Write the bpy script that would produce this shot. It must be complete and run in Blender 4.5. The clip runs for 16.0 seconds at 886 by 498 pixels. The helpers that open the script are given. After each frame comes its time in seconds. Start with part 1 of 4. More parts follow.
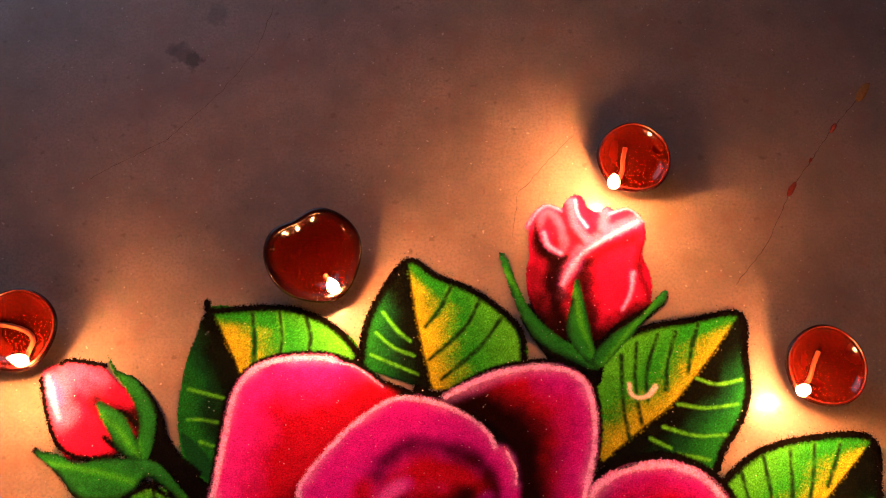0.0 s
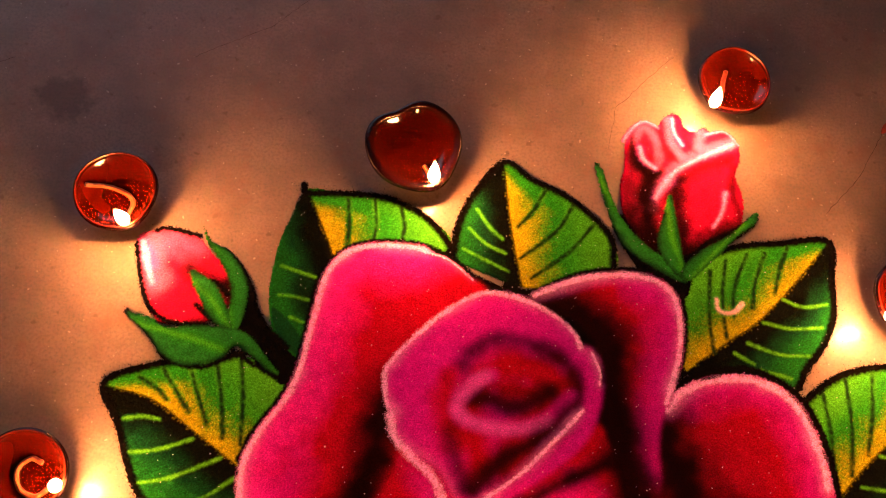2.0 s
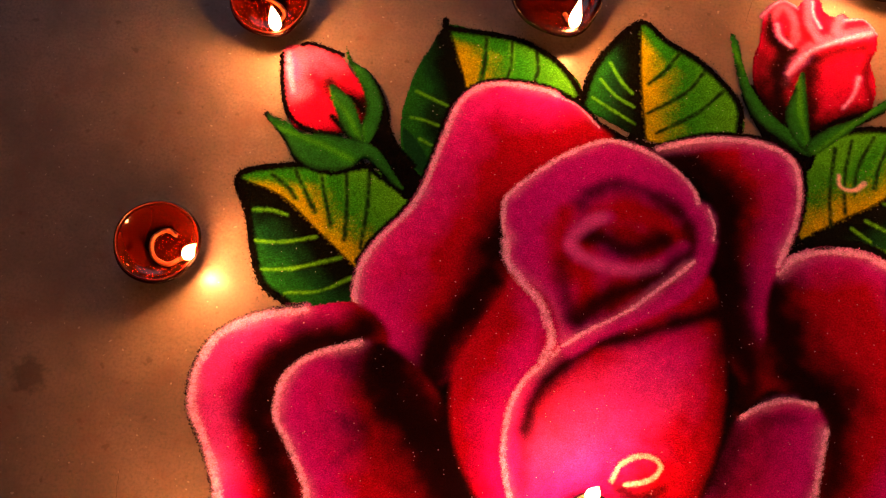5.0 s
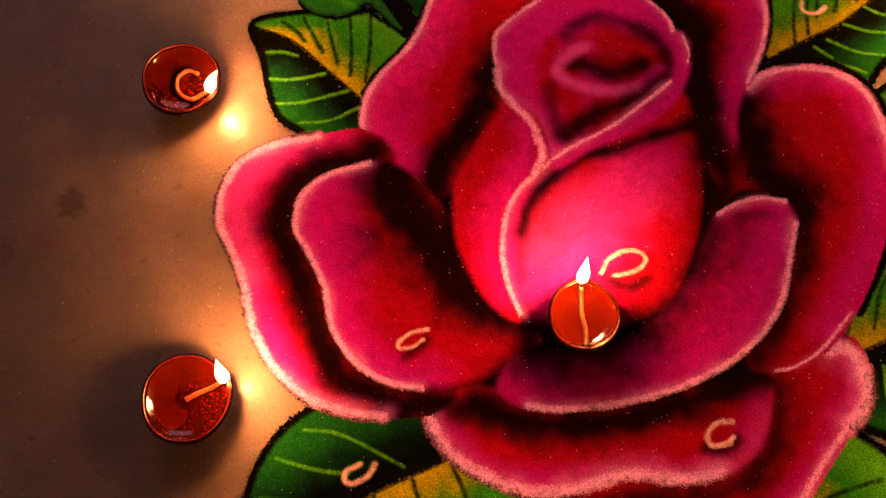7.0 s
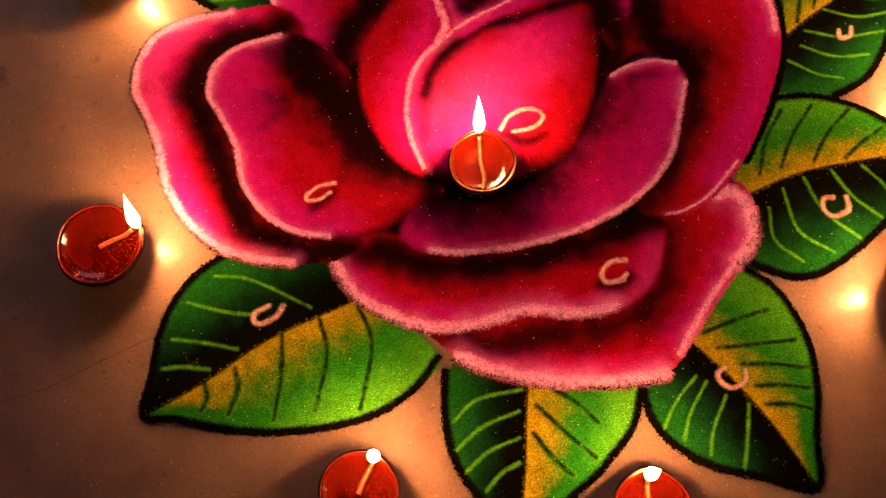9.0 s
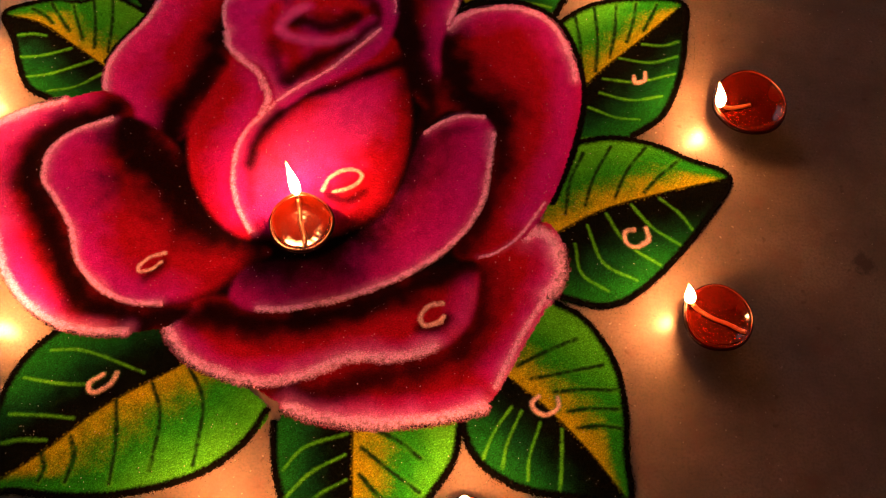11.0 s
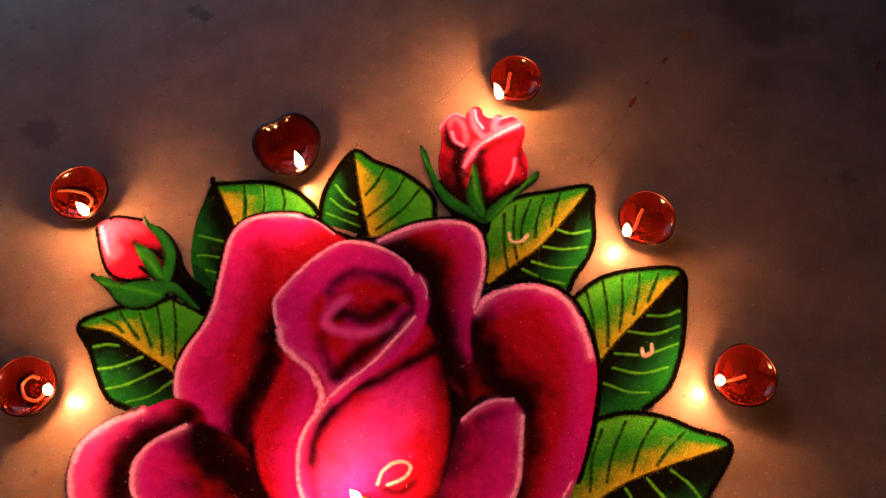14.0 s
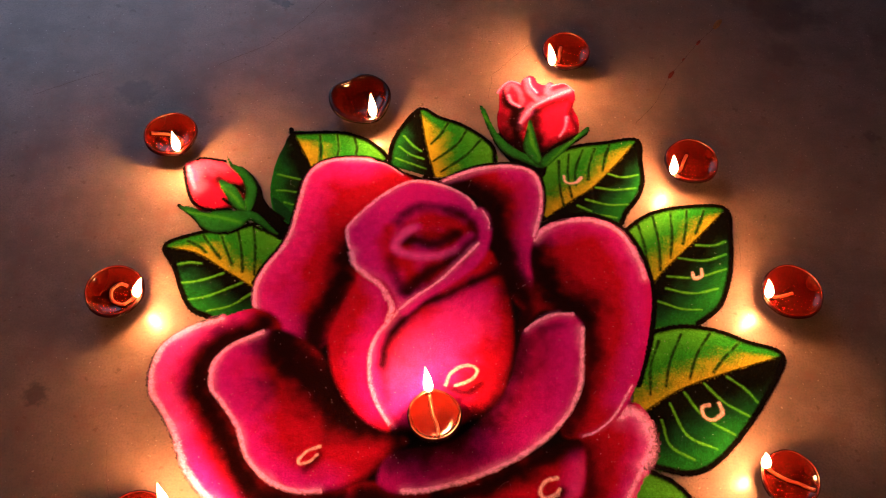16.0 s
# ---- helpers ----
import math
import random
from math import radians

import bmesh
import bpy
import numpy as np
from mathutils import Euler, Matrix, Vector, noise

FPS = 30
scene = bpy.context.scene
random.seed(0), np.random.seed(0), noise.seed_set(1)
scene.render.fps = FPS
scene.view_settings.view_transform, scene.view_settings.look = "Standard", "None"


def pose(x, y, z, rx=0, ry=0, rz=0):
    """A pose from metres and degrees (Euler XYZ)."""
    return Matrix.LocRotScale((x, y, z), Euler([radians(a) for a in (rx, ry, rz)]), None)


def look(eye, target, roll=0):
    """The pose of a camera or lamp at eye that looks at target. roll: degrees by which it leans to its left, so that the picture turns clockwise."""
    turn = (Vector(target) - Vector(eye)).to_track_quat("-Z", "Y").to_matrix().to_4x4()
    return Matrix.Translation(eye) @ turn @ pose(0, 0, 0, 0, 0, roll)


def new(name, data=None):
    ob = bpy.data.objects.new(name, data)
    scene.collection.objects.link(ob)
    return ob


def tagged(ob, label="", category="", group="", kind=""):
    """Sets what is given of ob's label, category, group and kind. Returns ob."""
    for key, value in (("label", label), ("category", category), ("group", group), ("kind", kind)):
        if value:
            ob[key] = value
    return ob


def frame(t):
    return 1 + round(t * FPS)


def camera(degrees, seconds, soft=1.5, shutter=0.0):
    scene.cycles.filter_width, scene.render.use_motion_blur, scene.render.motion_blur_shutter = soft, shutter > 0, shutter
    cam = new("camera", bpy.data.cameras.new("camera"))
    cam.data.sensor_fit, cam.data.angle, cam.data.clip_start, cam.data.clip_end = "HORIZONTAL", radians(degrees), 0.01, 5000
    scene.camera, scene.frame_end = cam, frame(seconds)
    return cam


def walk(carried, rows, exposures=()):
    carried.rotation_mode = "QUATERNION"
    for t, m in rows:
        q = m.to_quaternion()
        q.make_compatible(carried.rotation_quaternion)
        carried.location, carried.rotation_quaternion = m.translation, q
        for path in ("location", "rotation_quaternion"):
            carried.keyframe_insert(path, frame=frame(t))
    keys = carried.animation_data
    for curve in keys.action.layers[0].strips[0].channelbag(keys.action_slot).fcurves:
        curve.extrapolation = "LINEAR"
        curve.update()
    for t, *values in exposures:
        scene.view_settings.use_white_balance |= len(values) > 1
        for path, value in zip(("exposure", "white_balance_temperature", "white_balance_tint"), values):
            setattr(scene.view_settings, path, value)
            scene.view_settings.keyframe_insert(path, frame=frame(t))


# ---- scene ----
cam = camera(50.8, 16.0, soft=1.05)
PATH = [
    (0, (-0.026, 0.114, 0.749), (0.045, 0.693, -1.163), 7.0),
    (0.5, (-0.041, 0.103, 0.737), (0.028, 0.668, -1.18), 8.2),
    (1, (-0.062, 0.087, 0.73), (0.004, 0.646, -1.189), 9.5),
    (1.5, (-0.088, 0.055, 0.725), (-0.013, 0.627, -1.19), 11.3),
    (2, (-0.099, 0.022, 0.724), (-0.031, 0.621, -1.183), 11.3),
    (2.5, (-0.113, -0.007, 0.725), (-0.048, 0.608, -1.177), 12.2),
    (3, (-0.127, -0.037, 0.722), (-0.073, 0.602, -1.172), 12.2),
    (3.5, (-0.13, -0.06, 0.711), (-0.093, 0.581, -1.183), 12.2),
    (4, (-0.14, -0.083, 0.698), (-0.128, 0.557, -1.196), 12.3),
    (4.2, (-0.14, -0.089, 0.696), (-0.151, 0.544, -1.202), 11.6),
    (6.5, (-0.096, -0.22, 0.726), (-0.179, 0.298, -1.204), 2.0),
    (7, (-0.093, -0.268, 0.732), (-0.17, 0.291, -1.187), 2.2),
    (7.5, (-0.075, -0.315, 0.74), (-0.138, 0.279, -1.169), 2.3),
    (8, (-0.045, -0.344, 0.728), (-0.105, 0.265, -1.176), 1.3),
    (8.5, (-0.004, -0.38, 0.722), (-0.103, 0.244, -1.176), -0.5),
    (8.7, (-0.007, -0.398, 0.719), (-0.09, 0.233, -1.177), 1.3),
    (10.8, (0.105, -0.435, 0.758), (0.113, 0.33, -1.09), 4.8),
    (11, (0.12, -0.423, 0.765), (0.121, 0.352, -1.079), 3.8),
    (11.5, (0.147, -0.384, 0.787), (0.125, 0.427, -1.04), 0.0),
    (12, (0.167, -0.34, 0.815), (0.109, 0.506, -0.996), -2.8),
    (12.5, (0.162, -0.303, 0.836), (0.092, 0.555, -0.969), -3.5),
    (12.8, (0.151, -0.284, 0.856), (0.07, 0.573, -0.949), -4.5),
    (13, (0.129, -0.261, 0.876), (0.057, 0.55, -0.951), -5.0),
    (13.2, (0.12, -0.268, 0.885), (0.026, 0.523, -0.95), -7.6),
    (13.3, (0.107, -0.263, 0.898), (0.014, 0.488, -0.953), -8.1),
    (13.5, (0.082, -0.239, 0.939), (0.026, 0.423, -0.948), -5.7),
    (13.7, (0.067, -0.209, 0.968), (0.042, 0.424, -0.929), -3.6),
    (13.8, (0.062, -0.164, 0.988), (0.063, 0.441, -0.919), -0.7),
    (14, (0.061, -0.15, 0.997), (0.09, 0.526, -0.885), 2.5),
    (14.2, (0.036, -0.153, 1.0), (0.128, 0.549, -0.87), 8.0),
    (14.5, (0.049, -0.207, 0.994), (0.122, 0.553, -0.855), 5.5),
    (15, (0.019, -0.296, 1.005), (0.063, 0.567, -0.799), 2.4),
    (15.5, (-0.005, -0.385, 0.97), (0.006, 0.602, -0.77), 2.4),
    (16, (-0.006, -0.446, 0.942), (0.011, 0.584, -0.772), 1.7),
]
walk(cam, [(t, look(eye, target, roll)) for t, eye, target, roll in PATH],
     exposures=[(0, 0.55, 6250, 15), (1.2, 0.58, 6300, 15), (2, 0.36, 6650, 17), (2.8, -0.08, 6800, 20), (3.5, -0.4, 7000, 23), (7, -0.26, 6900, 17), (8.5, -0.22, 6600, 15),
                (11, -0.47, 6450, 11), (12.5, 0.03, 6200, 13), (14, -0.13, 5900, 16), (16, 0.03, 6000, 17)])

# ---- world and light ----
world = bpy.data.worlds.new("world")
scene.world = world
world.use_nodes = True
world.node_tree.nodes["Background"].inputs["Color"].default_value = (0.76, 0.74, 0.88, 1)
world.node_tree.nodes["Background"].inputs["Strength"].default_value = 0.007
FLAME = 700.0
# added area light for the dim ambient, unseen, behind the top of the drawing
ambient = new("ambient_fill", bpy.data.lights.new("ambient_fill", "AREA"))
ambient.data.shape, ambient.data.size, ambient.data.size_y, ambient.data.energy = "RECTANGLE", 1.6, 1.6, 14.0
ambient.data.color = (0.76, 0.80, 1.0)
ambient.matrix_world = look((-1.2, 2.4, 1.2), (-0.1, 0.2, 0))


# ---- materials ----
def material(name, rough=0.8, spec=0.3):
    m = bpy.data.materials.new(name)
    m.use_nodes = True
    n, l = m.node_tree.nodes, m.node_tree.links
    b = n["Principled BSDF"]
    b.inputs["Roughness"].default_value = rough
    b.inputs["Specular IOR Level"].default_value = spec
    return m, n, l, b


def node(n, kind, **values):
    made = n.new(kind)
    for key, value in values.items():
        made.inputs[key.replace("_", " ")].default_value = value
    return made


def mix(n, l, factor, a, b, how="MIX"):
    made = n.new("ShaderNodeMix")
    made.data_type, made.blend_type = "RGBA", how
    for socket, value in ((made.inputs[0], factor), (made.inputs[6], a), (made.inputs[7], b)):
        if isinstance(value, (tuple, float, int)):
            socket.default_value = value if not isinstance(value, tuple) else (*value, 1)
        else:
            l.new(value, socket)
    return made.outputs[2]


def ramp(n, l, value, low, high, to_low=0.0, to_high=1.0):
    made = node(n, "ShaderNodeMapRange", From_Min=low, From_Max=high, To_Min=to_low, To_Max=to_high)
    l.new(value, made.inputs["Value"])
    return made.outputs["Result"]


def noise_at(n, l, where, scale, detail=4.0, rough=0.55):
    made = node(n, "ShaderNodeTexNoise", Scale=scale, Detail=detail, Roughness=rough)
    l.new(where, made.inputs["Vector"])
    return made.outputs["Fac"]


def bump(n, l, b, height, strength, distance):
    made = node(n, "ShaderNodeBump", Strength=strength, Distance=distance)
    l.new(height, made.inputs["Height"])
    l.new(made.outputs["Normal"], b.inputs["Normal"])


def floor_material():
    m, n, l, b = material("polished_cement", 0.4, 0.55)
    where = n.new("ShaderNodeNewGeometry").outputs["Position"]
    broad, mid = noise_at(n, l, where, 3.2, 5), noise_at(n, l, where, 17.0, 6, 0.6)
    drag = n.new("ShaderNodeMapping")
    drag.inputs["Rotation"].default_value, drag.inputs["Scale"].default_value = (0, 0, 0.6), (1.0, 2.2, 1.0)
    l.new(where, drag.inputs["Vector"])
    trowel = noise_at(n, l, drag.outputs["Vector"], 9.0, 6, 0.62)
    fine, speck = noise_at(n, l, where, 420.0, 3), noise_at(n, l, where, 90.0, 2)
    colour = mix(n, l, ramp(n, l, broad, 0.35, 0.68), (0.232, 0.172, 0.156), (0.285, 0.218, 0.200))
    colour = mix(n, l, ramp(n, l, mid, 0.40, 0.68, 0, 1.0), colour, (0.165, 0.124, 0.112))
    colour = mix(n, l, ramp(n, l, fine, 0.42, 0.72, 0, 0.7), colour, (0.13, 0.11, 0.10))
    colour = mix(n, l, ramp(n, l, speck, 0.66, 0.73, 0, 0.7), colour, (0.12, 0.08, 0.06))
    colour = mix(n, l, ramp(n, l, trowel, 0.5, 0.75, 0, 0.22), colour, (0.30, 0.238, 0.22))
    grime = noise_at(n, l, where, 7.5, 7, 0.68)
    colour = mix(n, l, ramp(n, l, grime, 0.52, 0.72, 0, 0.6), colour, (0.115, 0.086, 0.078))
    blotch = noise_at(n, l, where, 26.0, 5, 0.7)
    colour = mix(n, l, ramp(n, l, blotch, 0.52, 0.70, 0, 0.6), colour, (0.20, 0.105, 0.085))
    dust = noise_at(n, l, where, 240.0, 1)
    colour = mix(n, l, ramp(n, l, dust, 0.72, 0.77, 0, 0.6), colour, (0.5, 0.45, 0.42))
    # old damp stains: place, size, strength
    for x, y, size, strength in STAINS:
        far = n.new("ShaderNodeVectorMath")
        far.operation = "DISTANCE"
        l.new(where, far.inputs[0])
        far.inputs[1].default_value = (x, y, 0)
        wobble = n.new("ShaderNodeMath")
        wobble.operation = "MULTIPLY_ADD"
        l.new(noise_at(n, l, where, 1.5 / size, 4), wobble.inputs[0])
        wobble.inputs[1].default_value = size * 1.8
        l.new(far.outputs["Value"], wobble.inputs[2])
        colour = mix(n, l, ramp(n, l, wobble.outputs[0], size * 1.45, size * 1.95, strength, 0.0), colour, (0.045, 0.036, 0.034))
    l.new(colour, b.inputs["Base Color"])
    l.new(ramp(n, l, mid, 0.3, 0.7, 0.36, 0.50), b.inputs["Roughness"])
    b.inputs["Coat Weight"].default_value = 0.55
    l.new(ramp(n, l, broad, 0.3, 0.7, 0.15, 0.21), b.inputs["Coat Roughness"])
    bump(n, l, b, mix(n, l, 0.3, mid, fine), 0.16, 0.002)
    return m


def powder_material():
    """Dry coloured powder: the pigment laid by hand, with grain."""
    m, n, l, b = material("rangoli_powder", 1.0, 0.03)
    pigment = n.new("ShaderNodeAttribute")
    pigment.attribute_name = "pigment"
    where = n.new("ShaderNodeNewGeometry").outputs["Position"]
    grain, clump = noise_at(n, l, where, 900.0, 2, 0.7), noise_at(n, l, where, 120.0, 4, 0.6)
    colour = mix(n, l, 1.0, pigment.outputs["Color"], mix(n, l, ramp(n, l, grain, 0.30, 0.72), (0.62, 0.62, 0.62), (1.42, 1.42, 1.42)), "MULTIPLY")
    colour = mix(n, l, 1.0, colour, mix(n, l, ramp(n, l, clump, 0.3, 0.7), (0.86, 0.86, 0.86), (1.14, 1.14, 1.14)), "MULTIPLY")
    l.new(colour, b.inputs["Base Color"])
    bump(n, l, b, mix(n, l, 0.4, grain, clump), 0.55, 0.0012)
    return m


def clay_material(name="oiled_terracotta", k=1.0):
    m, n, l, b = material(name, 0.25, 0.34)
    where = n.new("ShaderNodeTexCoord").outputs["Object"]
    broad, fine = noise_at(n, l, where, 60.0, 4), noise_at(n, l, where, 700.0, 3)
    colour = mix(n, l, ramp(n, l, broad, 0.3, 0.7), tuple(k * c for c in (0.038, 0.0032, 0.0012)), tuple(k * c for c in (0.022, 0.0020, 0.0009)))
    colour = mix(n, l, ramp(n, l, fine, 0.55, 0.8, 0, 0.5), colour, (0.016, 0.0025, 0.0013))
    l.new(colour, b.inputs["Base Color"])
    l.new(ramp(n, l, broad, 0.3, 0.7, 0.13, 0.24), b.inputs["Roughness"])
    bump(n, l, b, mix(n, l, 0.2, noise_at(n, l, where, 170.0, 3), fine), 0.55, 0.0022)
    return m


def oil_material(name="lamp_oil", k=1.0):
    """Oil over red clay, with a skin that breaks its glints."""
    m, n, l, b = material(name, 0.10, 0.35)
    where = n.new("ShaderNodeTexCoord").outputs["Object"]
    broad, skin = noise_at(n, l, where, 40.0, 0), noise_at(n, l, where, 260.0, 0)
    l.new(mix(n, l, ramp(n, l, broad, 0.3, 0.7), tuple(k * c for c in (0.029, 0.0017, 0.0004)), tuple(k * c for c in (0.024, 0.0014, 0.0003))), b.inputs["Base Color"])
    bump(n, l, b, mix(n, l, 0.6, broad, skin), 0.14, 0.0012)
    return m


def wick_material():
    m, n, l, b = material("oiled_cotton", 0.5, 0.4)
    where = n.new("ShaderNodeTexCoord").outputs["Object"]
    twist = noise_at(n, l, where, 500.0, 3)
    l.new(mix(n, l, ramp(n, l, twist, 0.3, 0.7), (0.13, 0.034, 0.008), (0.08, 0.021, 0.005)), b.inputs["Base Color"])
    bump(n, l, b, twist, 0.6, 0.001)
    return m


def flame_material():
    m = bpy.data.materials.new("lamp_flame")
    m.use_nodes = True
    n, l = m.node_tree.nodes, m.node_tree.links
    n.remove(n["Principled BSDF"])
    # hottest low over the wick, thin and amber at the tip
    e = node(n, "ShaderNodeEmission", Color=(1.0, 0.332, 0.088, 1))
    up = n.new("ShaderNodeSeparateXYZ")
    l.new(n.new("ShaderNodeTexCoord").outputs["Generated"], up.inputs[0])
    l.new(ramp(n, l, up.outputs["Z"], 0.25, 0.97, FLAME, FLAME * 0.003), e.inputs["Strength"])
    l.new(e.outputs["Emission"], n["Material Output"].inputs["Surface"])
    return m


def plain_material(name, colour, rough=0.8, scale=400.0):
    m, n, l, b = material(name, rough, 0.3)
    where = n.new("ShaderNodeNewGeometry").outputs["Position"]
    dark = tuple(c * 0.6 for c in colour)
    l.new(mix(n, l, ramp(n, l, noise_at(n, l, where, scale), 0.35, 0.65), dark, colour), b.inputs["Base Color"])
    return m


STAINS = [(-0.218, 0.514, 0.009, 0.95), (-0.230, 0.521, 0.011, 0.7), (-0.238, 0.524, 0.006, 0.6), (-0.31, 0.305, 0.015, 0.25), (-0.399, 0.352, 0.026, 0.6), (-0.431, -0.068, 0.016, 0.65), (0.497, -0.089, 0.011, 0.7),
          (0.462, 0.523, 0.055, 0.5), (-0.20, 0.56, 0.012, 0.4), (0.62, 0.45, 0.05, 0.4), (-0.475, -0.12, 0.014, 0.4),
          (0.459, 0.437, 0.03, 0.35), (0.55, 0.298, 0.010, 0.45), (0.52, 0.50, 0.02, 0.4)]
FLOOR, POWDER, OIL, WICK, FIRE = floor_material(), powder_material(), oil_material(), wick_material(), flame_material()
# RIM_CLAY is the same clay lightened, as where the flames light the rims
SOOT, RIM_CLAY = clay_material("sooty_clay", 0.12), clay_material("lit_clay", 1.5)
# DARK_CLAY: the heart lamp's dark clay, and shade painted on every bowl's belly
DARK_CLAY, DARK_OIL, BRIGHT_OIL = clay_material("dark_shaded_clay", 0.15), oil_material("dark_oil", 0.34), oil_material("bright_oil", 1.7)
CHAR = plain_material("burnt_cotton", (0.02, 0.012, 0.01))
CRACK = plain_material("crack_dirt", (0.10, 0.05, 0.035))
CHIP_RED = plain_material("red_chip", (0.22, 0.03, 0.02))
CHIP_OCHRE = plain_material("ochre_chip", (0.30, 0.15, 0.05))
BLACK_GRAINS = plain_material("black_grains", (0.02, 0.018, 0.015))
GRAINS = plain_material("pale_grains", (0.90, 0.80, 0.95))


def mesh_object(name, bm, mat, parent=None, smooth=True):
    me = bpy.data.meshes.new(name)
    bm.to_mesh(me)
    bm.free()
    me.materials.append(mat)
    if smooth:
        me.shade_smooth()
    ob = new(name, me)
    ob.parent = parent
    return ob


# ---- floor ----
bm = bmesh.new()
bmesh.ops.create_circle(bm, cap_ends=True, segments=64, radius=60.0)
low = bmesh.ops.extrude_face_region(bm, geom=bm.faces[:])["geom"]
for v in low:
    if isinstance(v, bmesh.types.BMVert):
        v.co.z -= 0.1
bmesh.ops.recalc_face_normals(bm, faces=bm.faces)
floor = tagged(mesh_object("floor", bm, FLOOR, smooth=False), "grey polished cement floor with hairline cracks and stains", "floor", kind="structure")


def crack(points, width, mat=CRACK):
    """A hairline crack: a thin broken seam sunk in the floor."""
    bm = bmesh.new()
    rng = random.Random(len(points) * 31 + int(points[0][0]))
    line = []
    for (x0, y0), (x1, y1) in zip(points, points[1:]):
        steps = max(2, int(math.hypot(x1 - x0, y1 - y0) / 4))
        line += [(x0 + (x1 - x0) * k / steps + rng.uniform(-0.7, 0.7), y0 + (y1 - y0) * k / steps + rng.uniform(-0.7, 0.7)) for k in range(steps)]
    line.append(points[-1])
    rows = []
    for k, (x, y) in enumerate(line):
        a, b = line[max(0, k - 1)], line[min(len(line) - 1, k + 1)]
        dx, dy = b[0] - a[0], b[1] - a[1]
        far = math.hypot(dx, dy) or 1
        w = width * rng.uniform(0.35, 1.0) * (0.3 if k in (0, len(line) - 1) else 1)
        rows.append([bm.verts.new(((x - s * dy / far * w) / 1000, (y + s * dx / far * w) / 1000, z / 1000)) for s, z in ((-1, -0.2), (0, 0.25), (1, -0.2))])
    for p, q in zip(rows, rows[1:]):
        for s in (0, 1):
            bm.faces.new((p[s], p[s + 1], q[s + 1], q[s]))
    bmesh.ops.recalc_face_normals(bm, faces=bm.faces)
    return mesh_object("crack", bm, mat, floor)


crack([(118, 447), (92, 420), (75, 400), (66, 391)], 0.5)
crack([(66, 391), (64, 372), (60, 350)], 0.35)
crack([(380, 490), (345, 450), (305, 397), (277, 345), (247, 310)], 0.6)
crack([(-352, -345), (-313, -327), (-276, -299), (-238, -272)], 0.45)
crack([(-470, -352), (-410, -350), (-352, -345)], 0.35)
crack([(-300, 400), (-234, 439), (-195, 480), (-163, 525), (-150, 570)], 0.4)
crack([(-530, 344), (-477, 371), (-446, 385)], 0.55)
crack([(-345, -120), (-338, -160), (-322, -200)], 0.35)
crack([(352, 100), (356, 140), (340, 170)], 0.3)


def chip(x, y, length, width, turn, mat):
    """A chipped, discoloured spot in the floor."""
    bm = bmesh.new()
    bmesh.ops.create_icosphere(bm, subdivisions=2, radius=1.0)
    for v in bm.verts:
        k = 1 + 0.35 * noise.noise(v.co * 2.3 + Vector((x, y, 0)) * 40)
        v.co = Vector((v.co.x * length * k, v.co.y * width * k, v.co.z * 0.0005))
    ob = mesh_object("chip", bm, mat, floor)
    ob.matrix_basis = pose(x, y, 0.0, 0, 0, turn)


chip(0.380, 0.490, 0.012, 0.0045, 55, CHIP_OCHRE)
chip(0.349, 0.455, 0.006, 0.002, 57, CHIP_RED)
chip(0.305, 0.397, 0.008, 0.0026, 60, CHIP_RED)
chip(0.325, 0.424, 0.003, 0.0012, 58, CHIP_RED)
chip(0.612, 0.45, 0.009, 0.0016, 64, CHIP_RED)

# ---- the powder drawing (lengths in its lists are millimetres) ----
STEP = 0.62
X0, Y0, NX, NY = -360.0, -430.0, 1226, 1368
MAGENTA, HOTPINK, PURPLE = (0.50, 0.009, 0.34), (0.70, 0.016, 0.38), (0.36, 0.005, 0.20)
RED, BUDRED, PINKRED = (0.39, 0.004, 0.018), (0.48, 0.007, 0.045), (0.68, 0.09, 0.28)
PINK, RIM, BLUSH = (0.66, 0.08, 0.54), (0.93, 0.46, 1.0), (0.72, 0.13, 0.34)
DARK, BLACK = (0.007, 0.001, 0.0015), (0.0018, 0.0018, 0.0018)
GREEN, DEEP, LIME, YELLOW, SEPAL = (0.014, 0.23, 0.010), (0.003, 0.046, 0.012), (0.12, 0.54, 0.02), (0.56, 0.41, 0.006), (0.012, 0.15, 0.018)
PALE_VEIN = (0.085, 0.38, 0.016)
VEIN, DROP = (0.004, 0.030, 0.005), (0.85, 0.55, 0.60)

rng = np.random.default_rng(7)
cell_x = X0 + (np.arange(NX) + 0.5) * STEP
cell_y = Y0 + (np.arange(NY) + 0.5) * STEP
CX, CY = np.meshgrid(cell_x, cell_y, indexing="ij")
RAGGED_X, RAGGED_Y = CX + rng.normal(0, 0.48, CX.shape), CY + rng.normal(0, 0.48, CX.shape)
DITHER = rng.random(CX.shape)
owner = np.full(CX.shape, -1, int)
layers = []
sifted = {}


def spline(points, closed, steps=7):
    """A smooth line through the points."""
    p = np.array(points, float)
    p = np.vstack([p[-1], p, p[0], p[1]]) if closed else np.vstack([2 * p[0] - p[1], p, 2 * p[-1] - p[-2]])
    u = np.linspace(0, 1, steps, endpoint=False)[:, None]
    out = []
    for a, b, c, d in zip(p, p[1:], p[2:], p[3:]):
        out.append(0.5 * (2 * b + (c - a) * u + (2 * a - 5 * b + 4 * c - d) * u ** 2 + (3 * b - a - 3 * c + d) * u ** 3))
    return np.vstack(out + ([] if closed else [p[-2][None]]))


